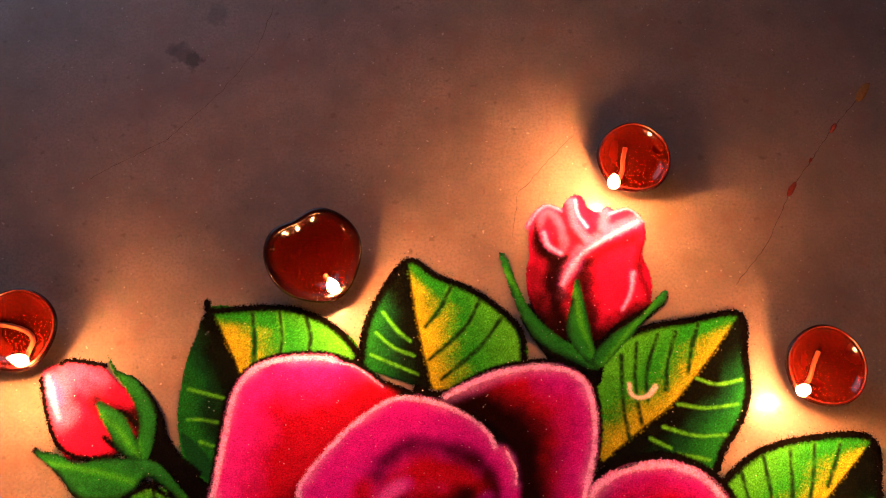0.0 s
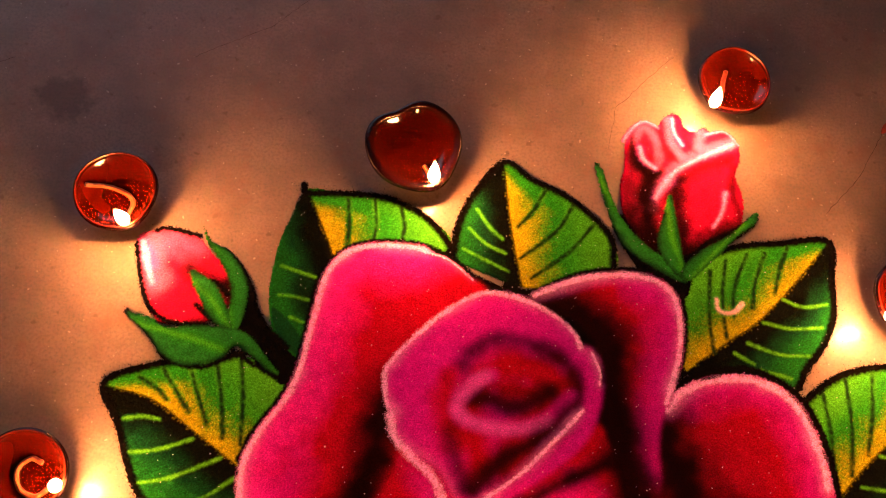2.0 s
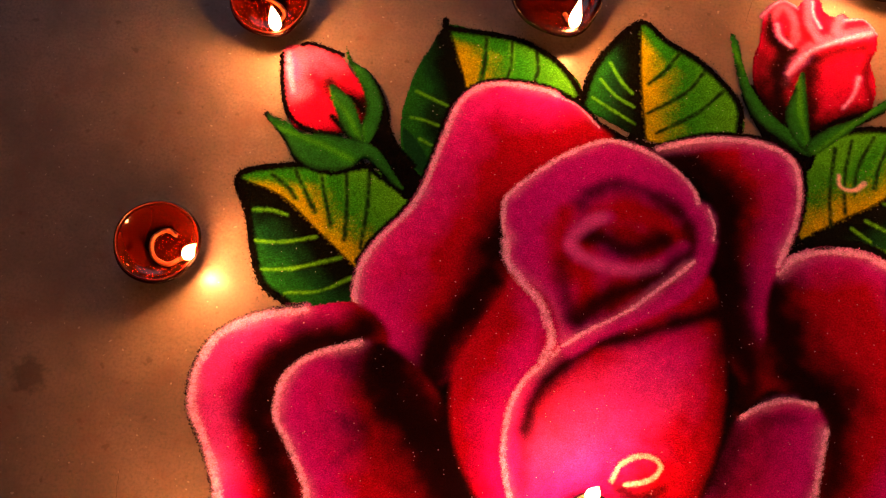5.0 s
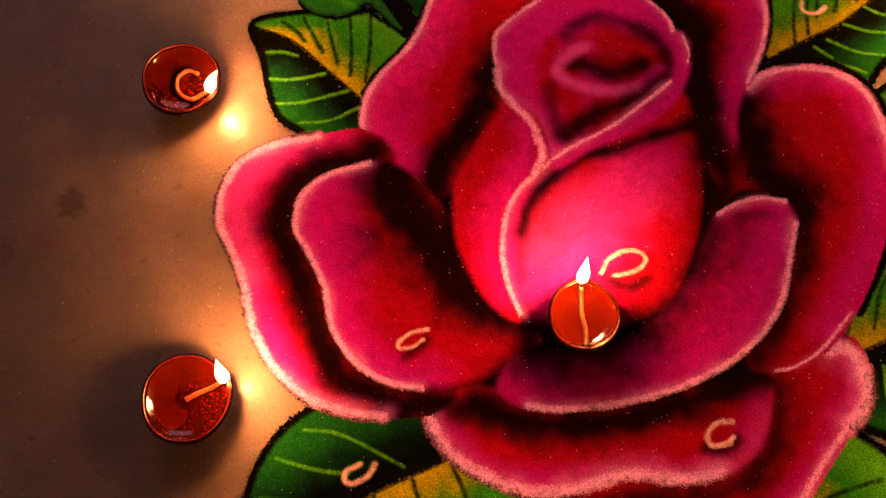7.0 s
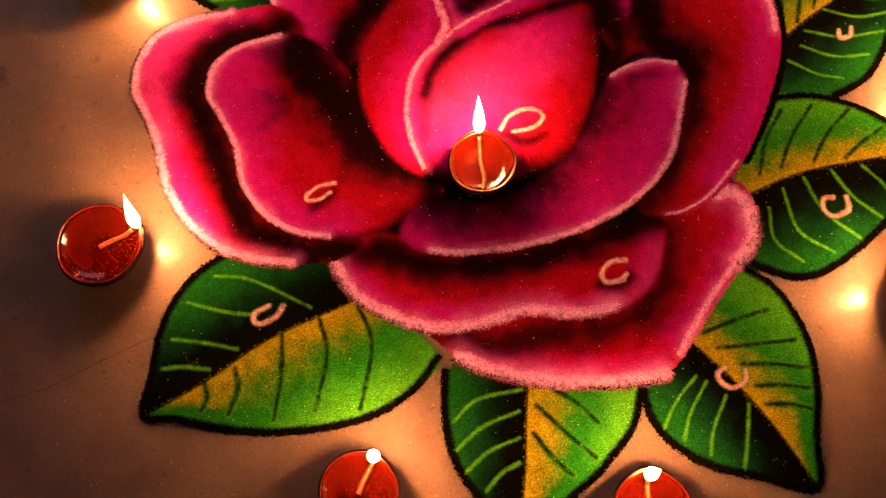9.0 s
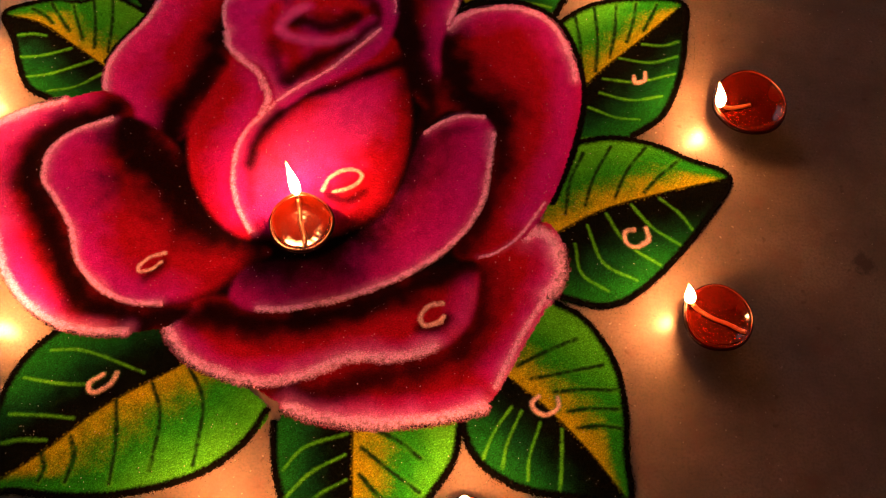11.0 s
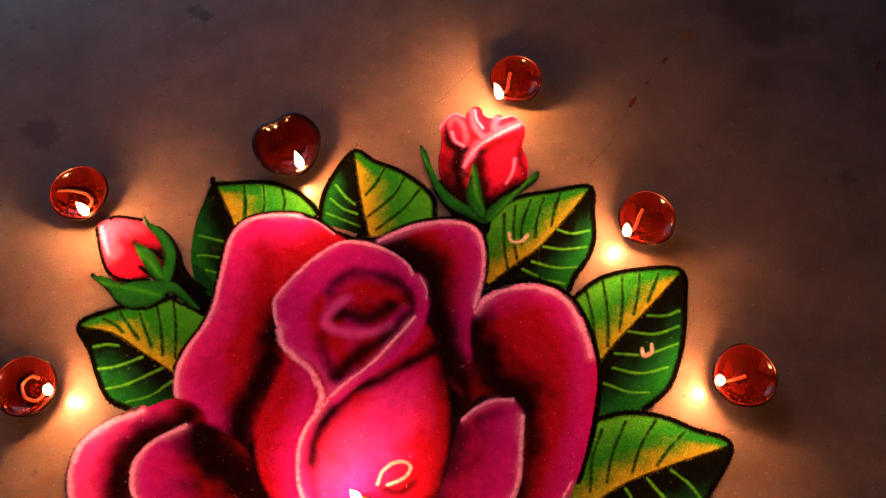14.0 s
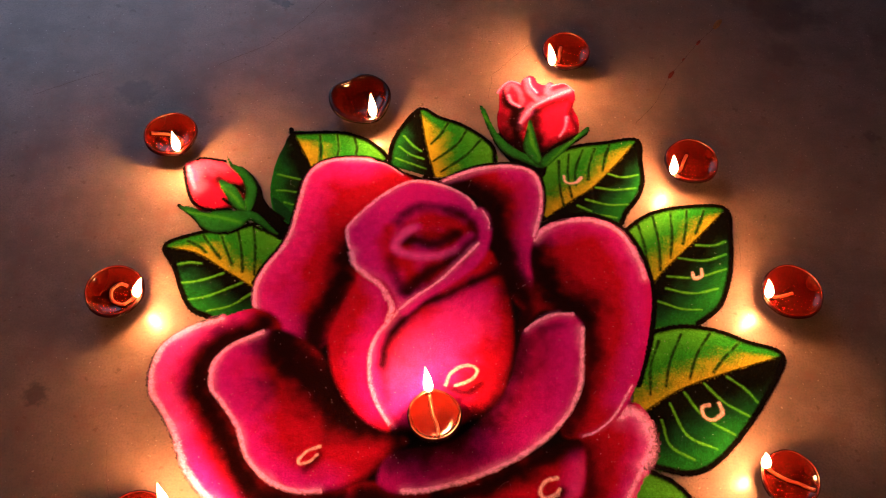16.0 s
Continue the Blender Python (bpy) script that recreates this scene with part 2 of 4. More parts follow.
def away(line, x, y):
    """Distance to a line and the side of it on which each point lies (1: to the left)."""
    best, side = np.full(x.shape, 1e9), np.zeros(x.shape)
    for (ax, ay), (bx, by) in zip(line, line[1:]):
        dx, dy = bx - ax, by - ay
        k = np.clip(((x - ax) * dx + (y - ay) * dy) / (dx * dx + dy * dy + 1e-9), 0, 1)
        d = np.hypot(x - ax - k * dx, y - ay - k * dy)
        near = d < best
        best = np.where(near, d, best)
        side = np.where(near, np.sign(dx * (y - ay) - dy * (x - ax)), side)
    return best, side


def within(line, x, y):
    inside = np.zeros(x.shape, bool)
    for (ax, ay), (bx, by) in zip(line, np.roll(line, -1, 0)):
        if ay != by:
            inside ^= ((ay > y) != (by > y)) & (x < (bx - ax) * (y - ay) / (by - ay) + ax)
    return inside


def window(line, margin):
    lo, hi = line.min(0) - margin, line.max(0) + margin
    return (slice(max(0, int((lo[0] - X0) / STEP)), max(0, int((hi[0] - X0) / STEP) + 1)),
            slice(max(0, int((lo[1] - Y0) / STEP)), max(0, int((hi[1] - Y0) / STEP) + 1)))


def cloud(x, y, size, seed):
    """Soft random patches of about that size, 0 to 1."""
    table = np.random.default_rng(seed).random((64, 64))
    u, v = x / size + 1000.0, y / size + 1000.0
    i, j = u.astype(int), v.astype(int)
    fu, fv = smooth(u - i), smooth(v - j)
    at = lambda a, b: table[a % 64, b % 64]
    return (at(i, j) * (1 - fu) + at(i + 1, j) * fu) * (1 - fv) + (at(i, j + 1) * (1 - fu) + at(i + 1, j + 1) * fu) * fv


def layer(name, parent, label, paint, height):
    layers.append((name, parent, label, paint, height))
    return len(layers) - 1


def fill(outline, name, parent, label, paint, height=0.9):
    line = spline(outline, True)
    w = window(line, 4)
    mask = within(line, RAGGED_X[w], RAGGED_Y[w])
    k = layer(name, parent, label, paint, height)
    owner[w][mask] = k
    return k


def stroke(points, half, name, parent, label, colour, height=1.3, loose=0.55, steps=7, soft=False, dense=1.0):
    """A drawn line of powder. soft: its sides fade into the powder that it lies on."""
    line = spline(points, False, steps)
    w = window(line, half * 2 + 3)
    d, _ = away(line, RAGGED_X[w], RAGGED_Y[w])
    mask = d < half * ((1.15 if soft else 1 - loose) + (0.85 if soft else 2 * loose) * DITHER[w])
    below = owner[w][mask]
    below = np.bincount(below[below >= 0]).argmax() if soft and (below >= 0).any() else None
    under = layers[below][3] if below is not None else None

    def cover(x, y):
        """How densely the powder of this line lies, 0 to 1."""
        far, _ = away(line, x, y)
        far = far * (0.7 + 0.6 * cloud(x, y, 9, 4)) + np.random.default_rng(len(x)).normal(0, loose * half * 0.42, len(x))
        streak = 0.45 + 1.1 * cloud(x, y, 2.4, 6)
        return np.clip(dense * streak, 0, 1) * smooth((1.7 * half - far) / (1.4 * half))

    def paint(x, y):
        return tint(colour, x) if under is None else blend(under(x, y), colour, cover(x, y))
    if soft:
        sifted[len(layers)] = (cover, colour)
    k = layer(name, parent, label, paint, height)
    owner[w][mask] = k
    return k


def tint(colour, x):
    return np.tile(np.array(colour), (len(x), 1))


def blend(c, colour, alpha):
    return c + (np.array(colour) - c) * np.clip(alpha, 0, 1)[:, None]


def smooth(v):
    v = np.clip(v, 0, 1)
    return v * v * (3 - 2 * v)


def shaded(base, strokes, rims=()):
    """Powder sifted in soft bands over a base colour."""
    lines = [(spline(p, False), half * (0.93 if colour is DARK else 0.45), soft * (1.0 if colour is DARK else 0.65), colour, a) for p, half, soft, colour, a in strokes]
    edges = [(spline(p, False), half) for p, half in rims]

    def paint(x, y):
        local = np.random.default_rng(len(x))
        c = tint(base, x)
        for line, half, soft, colour, a in lines:
            d, _ = away(line, x, y)
            d = d + local.normal(0, 0.09 * soft + 0.2, len(x)) + (cloud(x, y, 13, 3) - 0.5) * 0.5 * soft + (cloud(x, y, 6, 12) - 0.5) * 0.3 * soft
            c = blend(c, colour, a * smooth((half + soft - d) / (1.7 * soft)))
        sift = 0.6 + 0.8 * cloud(x, y, 17, 9)
        for line, half in edges:
            d, _ = away(line, x, y)
            c = blend(c, PINK, 0.45 * smooth((5.5 * half * sift - d + local.normal(0, 0.8 * half, len(x))) / (5.2 * half)))
            c = blend(c, RIM, 0.55 * smooth((2.9 * half * sift - d + local.normal(0, 0.8 * half, len(x))) / (2.4 * half)))
        return c
    return paint


def draw_leaf(outline, edge, midrib, side, dark_veins, light_veins, drop):
    rib = spline(midrib, False)
    rim = spline(edge, False)

    def paint(x, y):
        local = np.random.default_rng(len(x))
        d, s = away(rib, x, y)
        e, _ = away(rim, x, y)
        rough = local.normal(0, 1.5, len(x))
        wave = (cloud(x, y, 11, 5) - 0.5) * 16 + rough
        patch = (cloud(x, y, 19, 8) - 0.5) * 14 + rough
        lit = s * side > 0
        wide = max(12.0, np.percentile(d[lit], 95)) if lit.any() else 20.0
        deepest = max(12.0, np.percentile(d[~lit], 95)) if (~lit).any() else 20.0
        bright = blend(tint(GREEN, x), LIME, 0.5 * smooth((d - 0.5 * wide + patch) / (0.6 * wide)))
        fingers = wide * (0.40 + 0.20 * cloud(x, y, 10, 5)) * smooth((e - 3) / 16)
        yellow = smooth((fingers - d + local.normal(0, 5.5, len(x))) / (0.52 * wide))
        bright = blend(bright, YELLOW, 0.92 * yellow * (0.55 + 0.45 * local.random(len(x))))
        deep = blend(tint(DEEP, x), GREEN, 0.38 * smooth((d - 0.5 * deepest + patch) / (0.5 * deepest)))
        deep = blend(deep, BLACK, 0.97 * smooth((0.74 * deepest + 0.7 * wave - d) / (0.5 * deepest)))
        c = np.where((s * side * d + local.normal(0, 0.9, len(x)) > 0)[:, None], bright, deep)
        c = blend(c, BLACK, 0.8 * smooth((1.6 - d) / 1.5))
        return blend(c, BLACK, 0.7 * smooth((5.5 - e + rough * 0.5) / 4))
    k = fill(outline, "leaf", None, "green powder leaf with yellow flush and black outline", paint)
    for v in dark_veins:
        stroke(v, 1.75, "vein", k, "dark green vein", VEIN, 1.0, 0.35, soft=True)
    for v in light_veins:
        stroke(v, 1.25, "vein", k, "pale lime vein", PALE_VEIN, 1.2, 0.4, soft=True)
    stroke(edge, 3.0, "outline", k, "black powder outline", BLACK, 1.6, 0.3)
    if drop:
        stroke(drop, 1.7, "dew_drop", k, "pale pink dew drop", DROP, 1.7, 0.4, soft=True)


kind_now = ["petal", ""]


def begin(name, label):
    kind_now[:] = [name, label]


def draw_petal(outline, base, strokes, rims):
    k = fill(outline, kind_now[0], None, kind_now[1] or PETAL_LABEL[base], shaded(base, strokes, rims), 1.1)
    for line, half in rims:
        stroke(line, half * 1.3, "rim", k, "pale pink rim", RIM, 1.4, 0.9, soft=True, dense=0.95 if kind_now[0] == "petal" else 0.3)
    kind_now.append(k)
    del kind_now[2:-1]


def sepals(shapes, outlines):
    k = kind_now[2]
    for line in outlines:
        stroke(line, 2.2, "outline", k, "black powder outline", BLACK, 1.5, 0.3)
    for s in shapes:
        mid = [((s[0][0] + s[-1][0]) / 2, (s[0][1] + s[-1][1]) / 2), tuple(np.mean(s, 0)), s[len(s) // 2]]
        under = [(s[len(s) // 2:], 2, 7, BLACK, 0.85)]
        fill(s, "sepal", k, "green powder sepal", shaded(SEPAL, [(mid, 5, 12, GREEN, 1.0), (mid, 1, 6, LIME, 0.4)] + under + [(s, 1.5, 6, DEEP, 0.9), (s, 0.3, 2.5, BLACK, 0.6)]), 1.3)


def underlay(outline):
    fill(outline, "black_ground", None, "black powder bed between the petals", lambda x, y: tint(BLACK, x), 0.7)


def dark_edge(points):
    stroke(points, 4.2, "outline", None, "black powder outline", BLACK, 1.2, 0.16)


def draw_drop(points, half):
    stroke(points, half * 1.35, "dew_drop", None, "pale pink dew drop", DROP, 1.8, 0.5, soft=True)


PETAL_LABEL = {RED: "red powder petal shading to magenta", PURPLE: "purple magenta powder petal with pale rim",
               MAGENTA: "magenta powder petal curled round the dark heart"}

underlay([(-73, 252), (-51, 233), (-16, 221), (27, 229), (74, 245), (125, 232), (136, 170), (31, 130), (-60, 167)])
# leaves round the rose, each with its edge line, midrib, veins and drop
draw_leaf([(-188, 290), (-153, 289), (-121, 288), (-94, 278), (-67, 254), (-110, 218), (-151, 186), (-165, 148), (-181, 138), (-199, 163), (-208, 199), (-206, 237), (-199, 264)],
    [(-191, 294), (-187, 287), (-158, 289), (-125, 289), (-96, 279), (-79, 266), (-66, 250)],
    [(-187, 288), (-173, 260), (-161, 232), (-162, 203)], 1,
    [[(-154, 285), (-151, 264), (-151, 242)], [(-132, 285), (-129, 266), (-130, 249)], [(-110, 281), (-106, 266), (-107, 252)]],
    [[(-201, 223), (-189, 220), (-173, 216)], [(-200, 199), (-189, 199), (-177, 197)], [(-189, 182), (-177, 178)]],
    None)
draw_leaf([(-28, 330), (-4, 317), (25, 305), (49, 288), (66, 268), (68, 247), (27, 230), (-5, 223), (-42, 233), (-63, 243), (-62, 270), (-52, 297)],
    [(-65, 243), (-62, 270), (-52, 297), (-28, 330), (-4, 317), (25, 305), (49, 288), (65, 270), (67, 248)],
    [(-27, 324), (-21, 284), (-15, 255), (-7, 222)], 1,
    [[(8, 307), (-1, 289), (-13, 274)], [(32, 297), (19, 273), (-10, 247)], [(49, 281), (31, 257), (0, 231)]],
    [[(-48, 286), (-35, 270), (-25, 262)], [(-53, 269), (-39, 257), (-22, 250)], [(-57, 251), (-43, 245), (-19, 235)]],
    None)
draw_leaf([(126, 239), (139, 259), (168, 273), (206, 280), (247, 284), (249, 251), (248, 222), (239, 196), (226, 178), (214, 154), (166, 150), (127, 165), (125, 211)],
    [(124, 237), (138, 258), (168, 273), (207, 280), (248, 285), (249, 251), (249, 222), (240, 197), (226, 178), (217, 159)],
    [(246, 282), (215, 243), (186, 211), (162, 193), (135, 172)], -1,
    [[(147, 251), (146, 213), (149, 183)], [(160, 261), (157, 228), (160, 195)], [(178, 268), (167, 238), (166, 214)], [(193, 270), (184, 242), (182, 223)], [(212, 276), (205, 256), (201, 237)]],
    [[(207, 232), (224, 227), (244, 231)], [(190, 211), (213, 208), (239, 211)], [(177, 193), (203, 186), (232, 187)], [(166, 184), (182, 176)], [(187, 172), (212, 167)]],
    [(152, 227), (153, 219), (160, 216), (168, 219), (173, 225)])
draw_leaf([(-323, 119), (-296, 133), (-262, 142), (-236, 147), (-199, 145), (-186, 124), (-202, 74), (-212, 63), (-206, 34), (-260, 26), (-281, 37), (-295, 60), (-307, 89)],
    [(-215, 153), (-236, 146), (-262, 142), (-296, 133), (-323, 118), (-307, 89), (-294, 58), (-280, 36), (-259, 26)],
    [(-319, 116), (-285, 109), (-249, 87), (-216, 66)], 1,
    [[(-297, 125), (-283, 118), (-274, 110)], [(-280, 133), (-267, 116), (-256, 102)], [(-261, 139), (-251, 115), (-241, 94)], [(-240, 141), (-233, 114), (-228, 85)], [(-222, 145), (-217, 117), (-214, 81)]],
    [[(-304, 93), (-291, 96), (-277, 95)], [(-296, 69), (-276, 72), (-250, 82)], [(-286, 47), (-262, 53), (-227, 70)], [(-262, 33), (-237, 40), (-215, 56)]],
    None)
draw_leaf([(220, 150), (253, 173), (296, 184), (344, 183), (346, 143), (339, 96), (321, 51), (292, 26), (237, 18), (230, 79), (225, 125)],
    [(218, 147), (253, 173), (296, 184), (345, 183), (346, 143), (339, 96), (321, 51), (292, 26)],
    [(344, 180), (300, 134), (265, 99), (243, 73)], -1,
    [[(237, 157), (242, 125), (243, 91)], [(256, 169), (259, 133), (257, 95)], [(278, 175), (276, 142), (271, 112)], [(298, 179), (294, 154), (288, 132)], [(319, 179), (312, 162), (305, 146)]],
    [[(303, 130), (324, 130), (339, 136)], [(280, 112), (310, 109), (337, 118)], [(264, 87), (297, 86), (334, 98)], [(261, 71), (291, 65), (321, 72)], [(250, 54), (275, 45), (298, 44)]],
    [(305, 97), (304, 88), (295, 85), (294, 92)])
draw_leaf([(236, 13), (269, 22), (307, 19), (343, 5), (380, -10), (359, -52), (327, -97), (292, -132), (261, -146), (220, -139), (207, -99), (210, -61)],
    [(237, 14), (269, 22), (307, 19), (343, 5), (381, -11), (360, -52), (327, -97), (293, -132), (262, -146), (223, -139)],
    [(380, -12), (312, -34), (263, -53), (221, -79)], -1,
    [[(245, 4), (233, -27), (229, -60)], [(271, 13), (255, -20), (247, -50)], [(303, 14), (285, -13), (274, -41)], [(334, 3), (315, -16), (301, -33)]],
    [[(315, -38), (333, -52), (344, -67)], [(289, -46), (307, -67), (332, -83)], [(266, -57), (284, -85), (314, -104)], [(249, -70), (263, -105), (293, -120)], [(238, -89), (244, -117), (268, -132)]],
    [(302, -69), (304, -80), (293, -88), (284, -84), (283, -74), (291, -71)])
draw_leaf([(203, -150), (218, -144), (244, -157), (262, -178), (275, -204), (281, -238), (281, -273), (282, -311), (241, -310), (202, -307), (172, -295), (154, -278), (142, -251), (171, -220), (186, -181)],
    [(218, -144), (244, -157), (262, -178), (275, -204), (281, -238), (281, -273), (282, -312), (241, -310), (202, -307), (172, -295), (154, -278), (144, -252)],
    [(281, -309), (248, -270), (216, -240), (186, -217)], -1,
    [[(190, -204), (214, -190), (240, -177)], [(202, -215), (232, -207), (262, -199)], [(222, -225), (246, -221), (273, -220)], [(233, -241), (251, -237), (276, -236)], [(241, -254), (260, -251), (277, -252)]],
    [[(186, -240), (172, -262), (163, -287)], [(194, -243), (183, -271), (180, -291)], [(210, -252), (202, -279), (201, -299)], [(228, -256), (228, -282), (227, -305)]],
    [(224, -230), (224, -239), (214, -245), (205, -241), (203, -235), (208, -230)])
draw_leaf([(-7, -270), (-4, -300), (7, -329), (25, -351), (63, -375), (108, -336), (127, -310), (140, -284), (143, -251), (107, -243), (49, -248), (9, -245)],
    [(-9, -266), (-4, -300), (7, -329), (25, -351), (63, -375), (108, -336), (127, -310), (141, -284), (144, -251)],
    [(63, -373), (62, -333), (58, -291), (56, -260)], -1,
    [[(74, -266), (94, -274), (113, -287)], [(64, -281), (90, -299), (114, -314)], [(65, -303), (82, -319), (98, -330)]],
    [[(3, -304), (19, -284), (52, -271)], [(8, -325), (26, -304), (52, -288)], [(16, -342), (33, -322), (55, -308)], [(35, -351), (45, -336), (57, -327)]],
    None)
draw_leaf([(-198, -198), (-218, -218), (-231, -246), (-235, -274), (-233, -305), (-230, -332), (-205, -333), (-169, -335), (-126, -331), (-85, -320), (-53, -304), (-30, -283), (-15, -254), (-67, -220), (-118, -190), (-165, -188)],
    [(-198, -197), (-218, -218), (-231, -246), (-235, -274), (-233, -305), (-232, -334), (-205, -333), (-169, -335), (-126, -331), (-85, -320), (-53, -304), (-30, -282), (-16, -256)],
    [(-226, -331), (-187, -298), (-150, -262), (-90, -221)], -1,
    [[(-191, -303), (-187, -314), (-189, -324)], [(-171, -288), (-165, -304), (-168, -324)], [(-140, -256), (-134, -290), (-133, -323)], [(-113, -240), (-102, -267), (-103, -311)], [(-86, -223), (-69, -253), (-69, -304)]],
    [[(-203, -217), (-173, -216), (-122, -231)], [(-219, -242), (-190, -245), (-163, -244)], [(-224, -273), (-197, -272), (-172, -273)], [(-226, -297), (-210, -293), (-190, -292)]],
    [(-144, -233), (-147, -242), (-157, -250), (-164, -249), (-164, -242), (-155, -235)])
# two rosebuds on their sepals
underlay([(66, 280), (77, 294), (97, 271), (120, 263), (168, 290), (187, 304), (183, 291), (139, 255), (125, 225), (97, 237)])
begin("rosebud", "red powder rosebud with green sepals")
draw_petal([(74, 334), (75, 359), (82, 375), (93, 381), (102, 376), (106, 383), (114, 390), (122, 388), (126, 378), (135, 375), (143, 380), (151, 374), (162, 377), (172, 369), (174, 352), (170, 337), (176, 318), (174, 293), (163, 280), (135, 267), (120, 260), (97, 266), (77, 288), (71, 313)], BUDRED, [
    ([(82, 361), (89, 373), (98, 369), (104, 352), (101, 336)], 6, 6, BLUSH, 0.85),
    ([(111, 383), (114, 364), (124, 349)], 6, 6, BLUSH, 0.85),
    ([(140, 374), (137, 358)], 7, 7, BLUSH, 0.8),
    ([(108, 356), (120, 341)], 5, 8, RED, 0.8),
    ([(96, 301), (104, 322), (128, 347), (165, 367)], 10, 6, BLUSH, 0.8),
    ([(86, 341), (95, 334), (94, 295), (102, 266)], 9, 9, DARK, 0.95),
    ([(77, 319), (78, 299), (92, 270)], 8, 10, DARK, 0.7),
    ([(118, 328), (120, 298), (128, 269), (163, 282)], 8, 9, DARK, 0.95),
    ([(169, 344), (167, 323), (173, 298), (163, 279)], 3, 6, DARK, 0.8),
    ([(80, 363), (83, 345), (95, 332), (105, 334)], 3, 4, DARK, 0.95),
    ([(104, 373), (109, 357), (120, 345)], 2, 4, RED, 0.9),
    ([(126, 379), (128, 363), (136, 355)], 2, 4, RED, 0.8),
    ([(78, 286), (97, 263), (135, 263), (168, 280)], 12, 14, DARK, 1.0),
    ([(96, 326), (93, 295), (101, 271)], 4, 6, DARK, 0.9),
    ([(123, 329), (140, 341), (165, 351)], 5, 8, DARK, 0.8),
], [
    ([(101, 310), (107, 321), (119, 337), (145, 354), (168, 366)], 1.2),
    ([(87, 355), (91, 344), (101, 337)], 0.7),
    ([(115, 385), (117, 372), (124, 361)], 0.6),
    ([(161, 320), (157, 301), (150, 289)], 0.9),
    ([(73, 360), (79, 371), (90, 380), (102, 376)], 0.8),
    ([(145, 373), (161, 377), (173, 366)], 0.7),
])
sepals([
    [(49, 337), (56, 332), (63, 312), (75, 287), (97, 266), (119, 253), (126, 238), (102, 248), (78, 263), (66, 283), (57, 307)],
    [(114, 315), (120, 288), (124, 263), (127, 243), (116, 247), (103, 270), (108, 297)],
    [(187, 306), (186, 296), (168, 280), (150, 260), (128, 239), (123, 249), (139, 267), (166, 285)],
], [
    [(67, 283), (79, 262), (102, 247), (123, 237)],
    [(186, 302), (168, 287), (144, 274), (126, 254)],
])
underlay([(-249, 235), (-234, 224), (-224, 209), (-217, 193), (-208, 178), (-190, 158), (-176, 142), (-187, 128), (-218, 150), (-233, 169), (-232, 197), (-243, 219)])
fill([(-204, 188), (-193, 182), (-178, 165), (-177, 151), (-190, 159), (-200, 172)], 'leaf_scrap', None, 'dark green powder leaf end', lambda x, y: tint(DEEP, x), 1.0)
begin("rosebud", "closed pink powder rosebud with dark outline and green sepals")
draw_petal([(-315, 240), (-294, 244), (-271, 241), (-256, 228), (-239, 210), (-235, 195), (-246, 176), (-269, 169), (-289, 169), (-301, 182), (-310, 204), (-317, 227)], BUDRED, [
    ([(-310, 234), (-293, 234), (-272, 231)], 16, 18, PINKRED, 0.9),
    ([(-309, 231), (-296, 200)], 16, 14, BLUSH, 0.9),
    ([(-310, 232), (-302, 214)], 8, 8, PINK, 0.6),
    ([(-283, 230), (-249, 214)], 4, 10, RED, 0.6),
    ([(-243, 205), (-236, 187)], 5, 5, DARK, 0.9),
    ([(-272, 214), (-253, 206), (-237, 197)], 5, 8, DARK, 0.9),
    ([(-286, 168), (-265, 169), (-244, 178)], 3, 7, DARK, 0.9),
], [
    ([(-312, 233), (-307, 217), (-300, 200)], 1.2),
])
sepals([
    [(-267, 251), (-259, 239), (-243, 231), (-231, 216), (-224, 198), (-226, 174), (-233, 164), (-241, 169), (-237, 192), (-242, 210), (-253, 226), (-262, 237)],
    [(-272, 213), (-252, 204), (-240, 187), (-233, 168), (-247, 172), (-261, 190)],
    [(-315, 174), (-299, 173), (-282, 166), (-260, 169), (-234, 169), (-219, 165), (-199, 145), (-191, 135), (-203, 140), (-227, 155), (-239, 144), (-264, 137), (-283, 144), (-296, 159)],
], [
    [(-303, 243), (-295, 246), (-269, 242)],
    [(-317, 231), (-311, 208), (-300, 182), (-282, 170), (-252, 170)],
    [(-316, 176), (-296, 160), (-278, 140), (-251, 137), (-230, 147)],
    [(-236, 155), (-212, 142), (-194, 134)],
    [(-245, 230), (-231, 216), (-220, 199), (-216, 181), (-188, 158)],
    [(-263, 185), (-245, 171)],
    [(-267, 201), (-252, 205), (-240, 196)],
])
# the rose, from the outer petals in
begin("petal", "")
underlay([(-164, 224), (-64, 234), (14, 210), (84, 229), (111, 204), (115, 139), (184, 156), (225, 94), (226, 7), (205, -54), (219, -99), (201, -154), (203, -154), (170, -211), (124, -241), (50, -252), (-21, -227), (-101, -183), (-176, -180), (-232, -144), (-281, -62), (-262, -14), (-206, 6), (-194, 43), (-167, 134)])
dark_edge([(-50, 228), (-69, 242), (-98, 250), (-131, 248), (-153, 238), (-167, 217), (-172, 185), (-178, 144), (-186, 120), (-203, 93), (-212, 70)])
dark_edge([(-19, 222), (1, 218), (41, 237), (83, 244), (114, 235), (124, 213), (123, 178), (114, 148)])
dark_edge([(115, 151), (150, 167), (185, 169), (219, 150), (238, 111), (245, 65), (236, 7), (217, -48)])
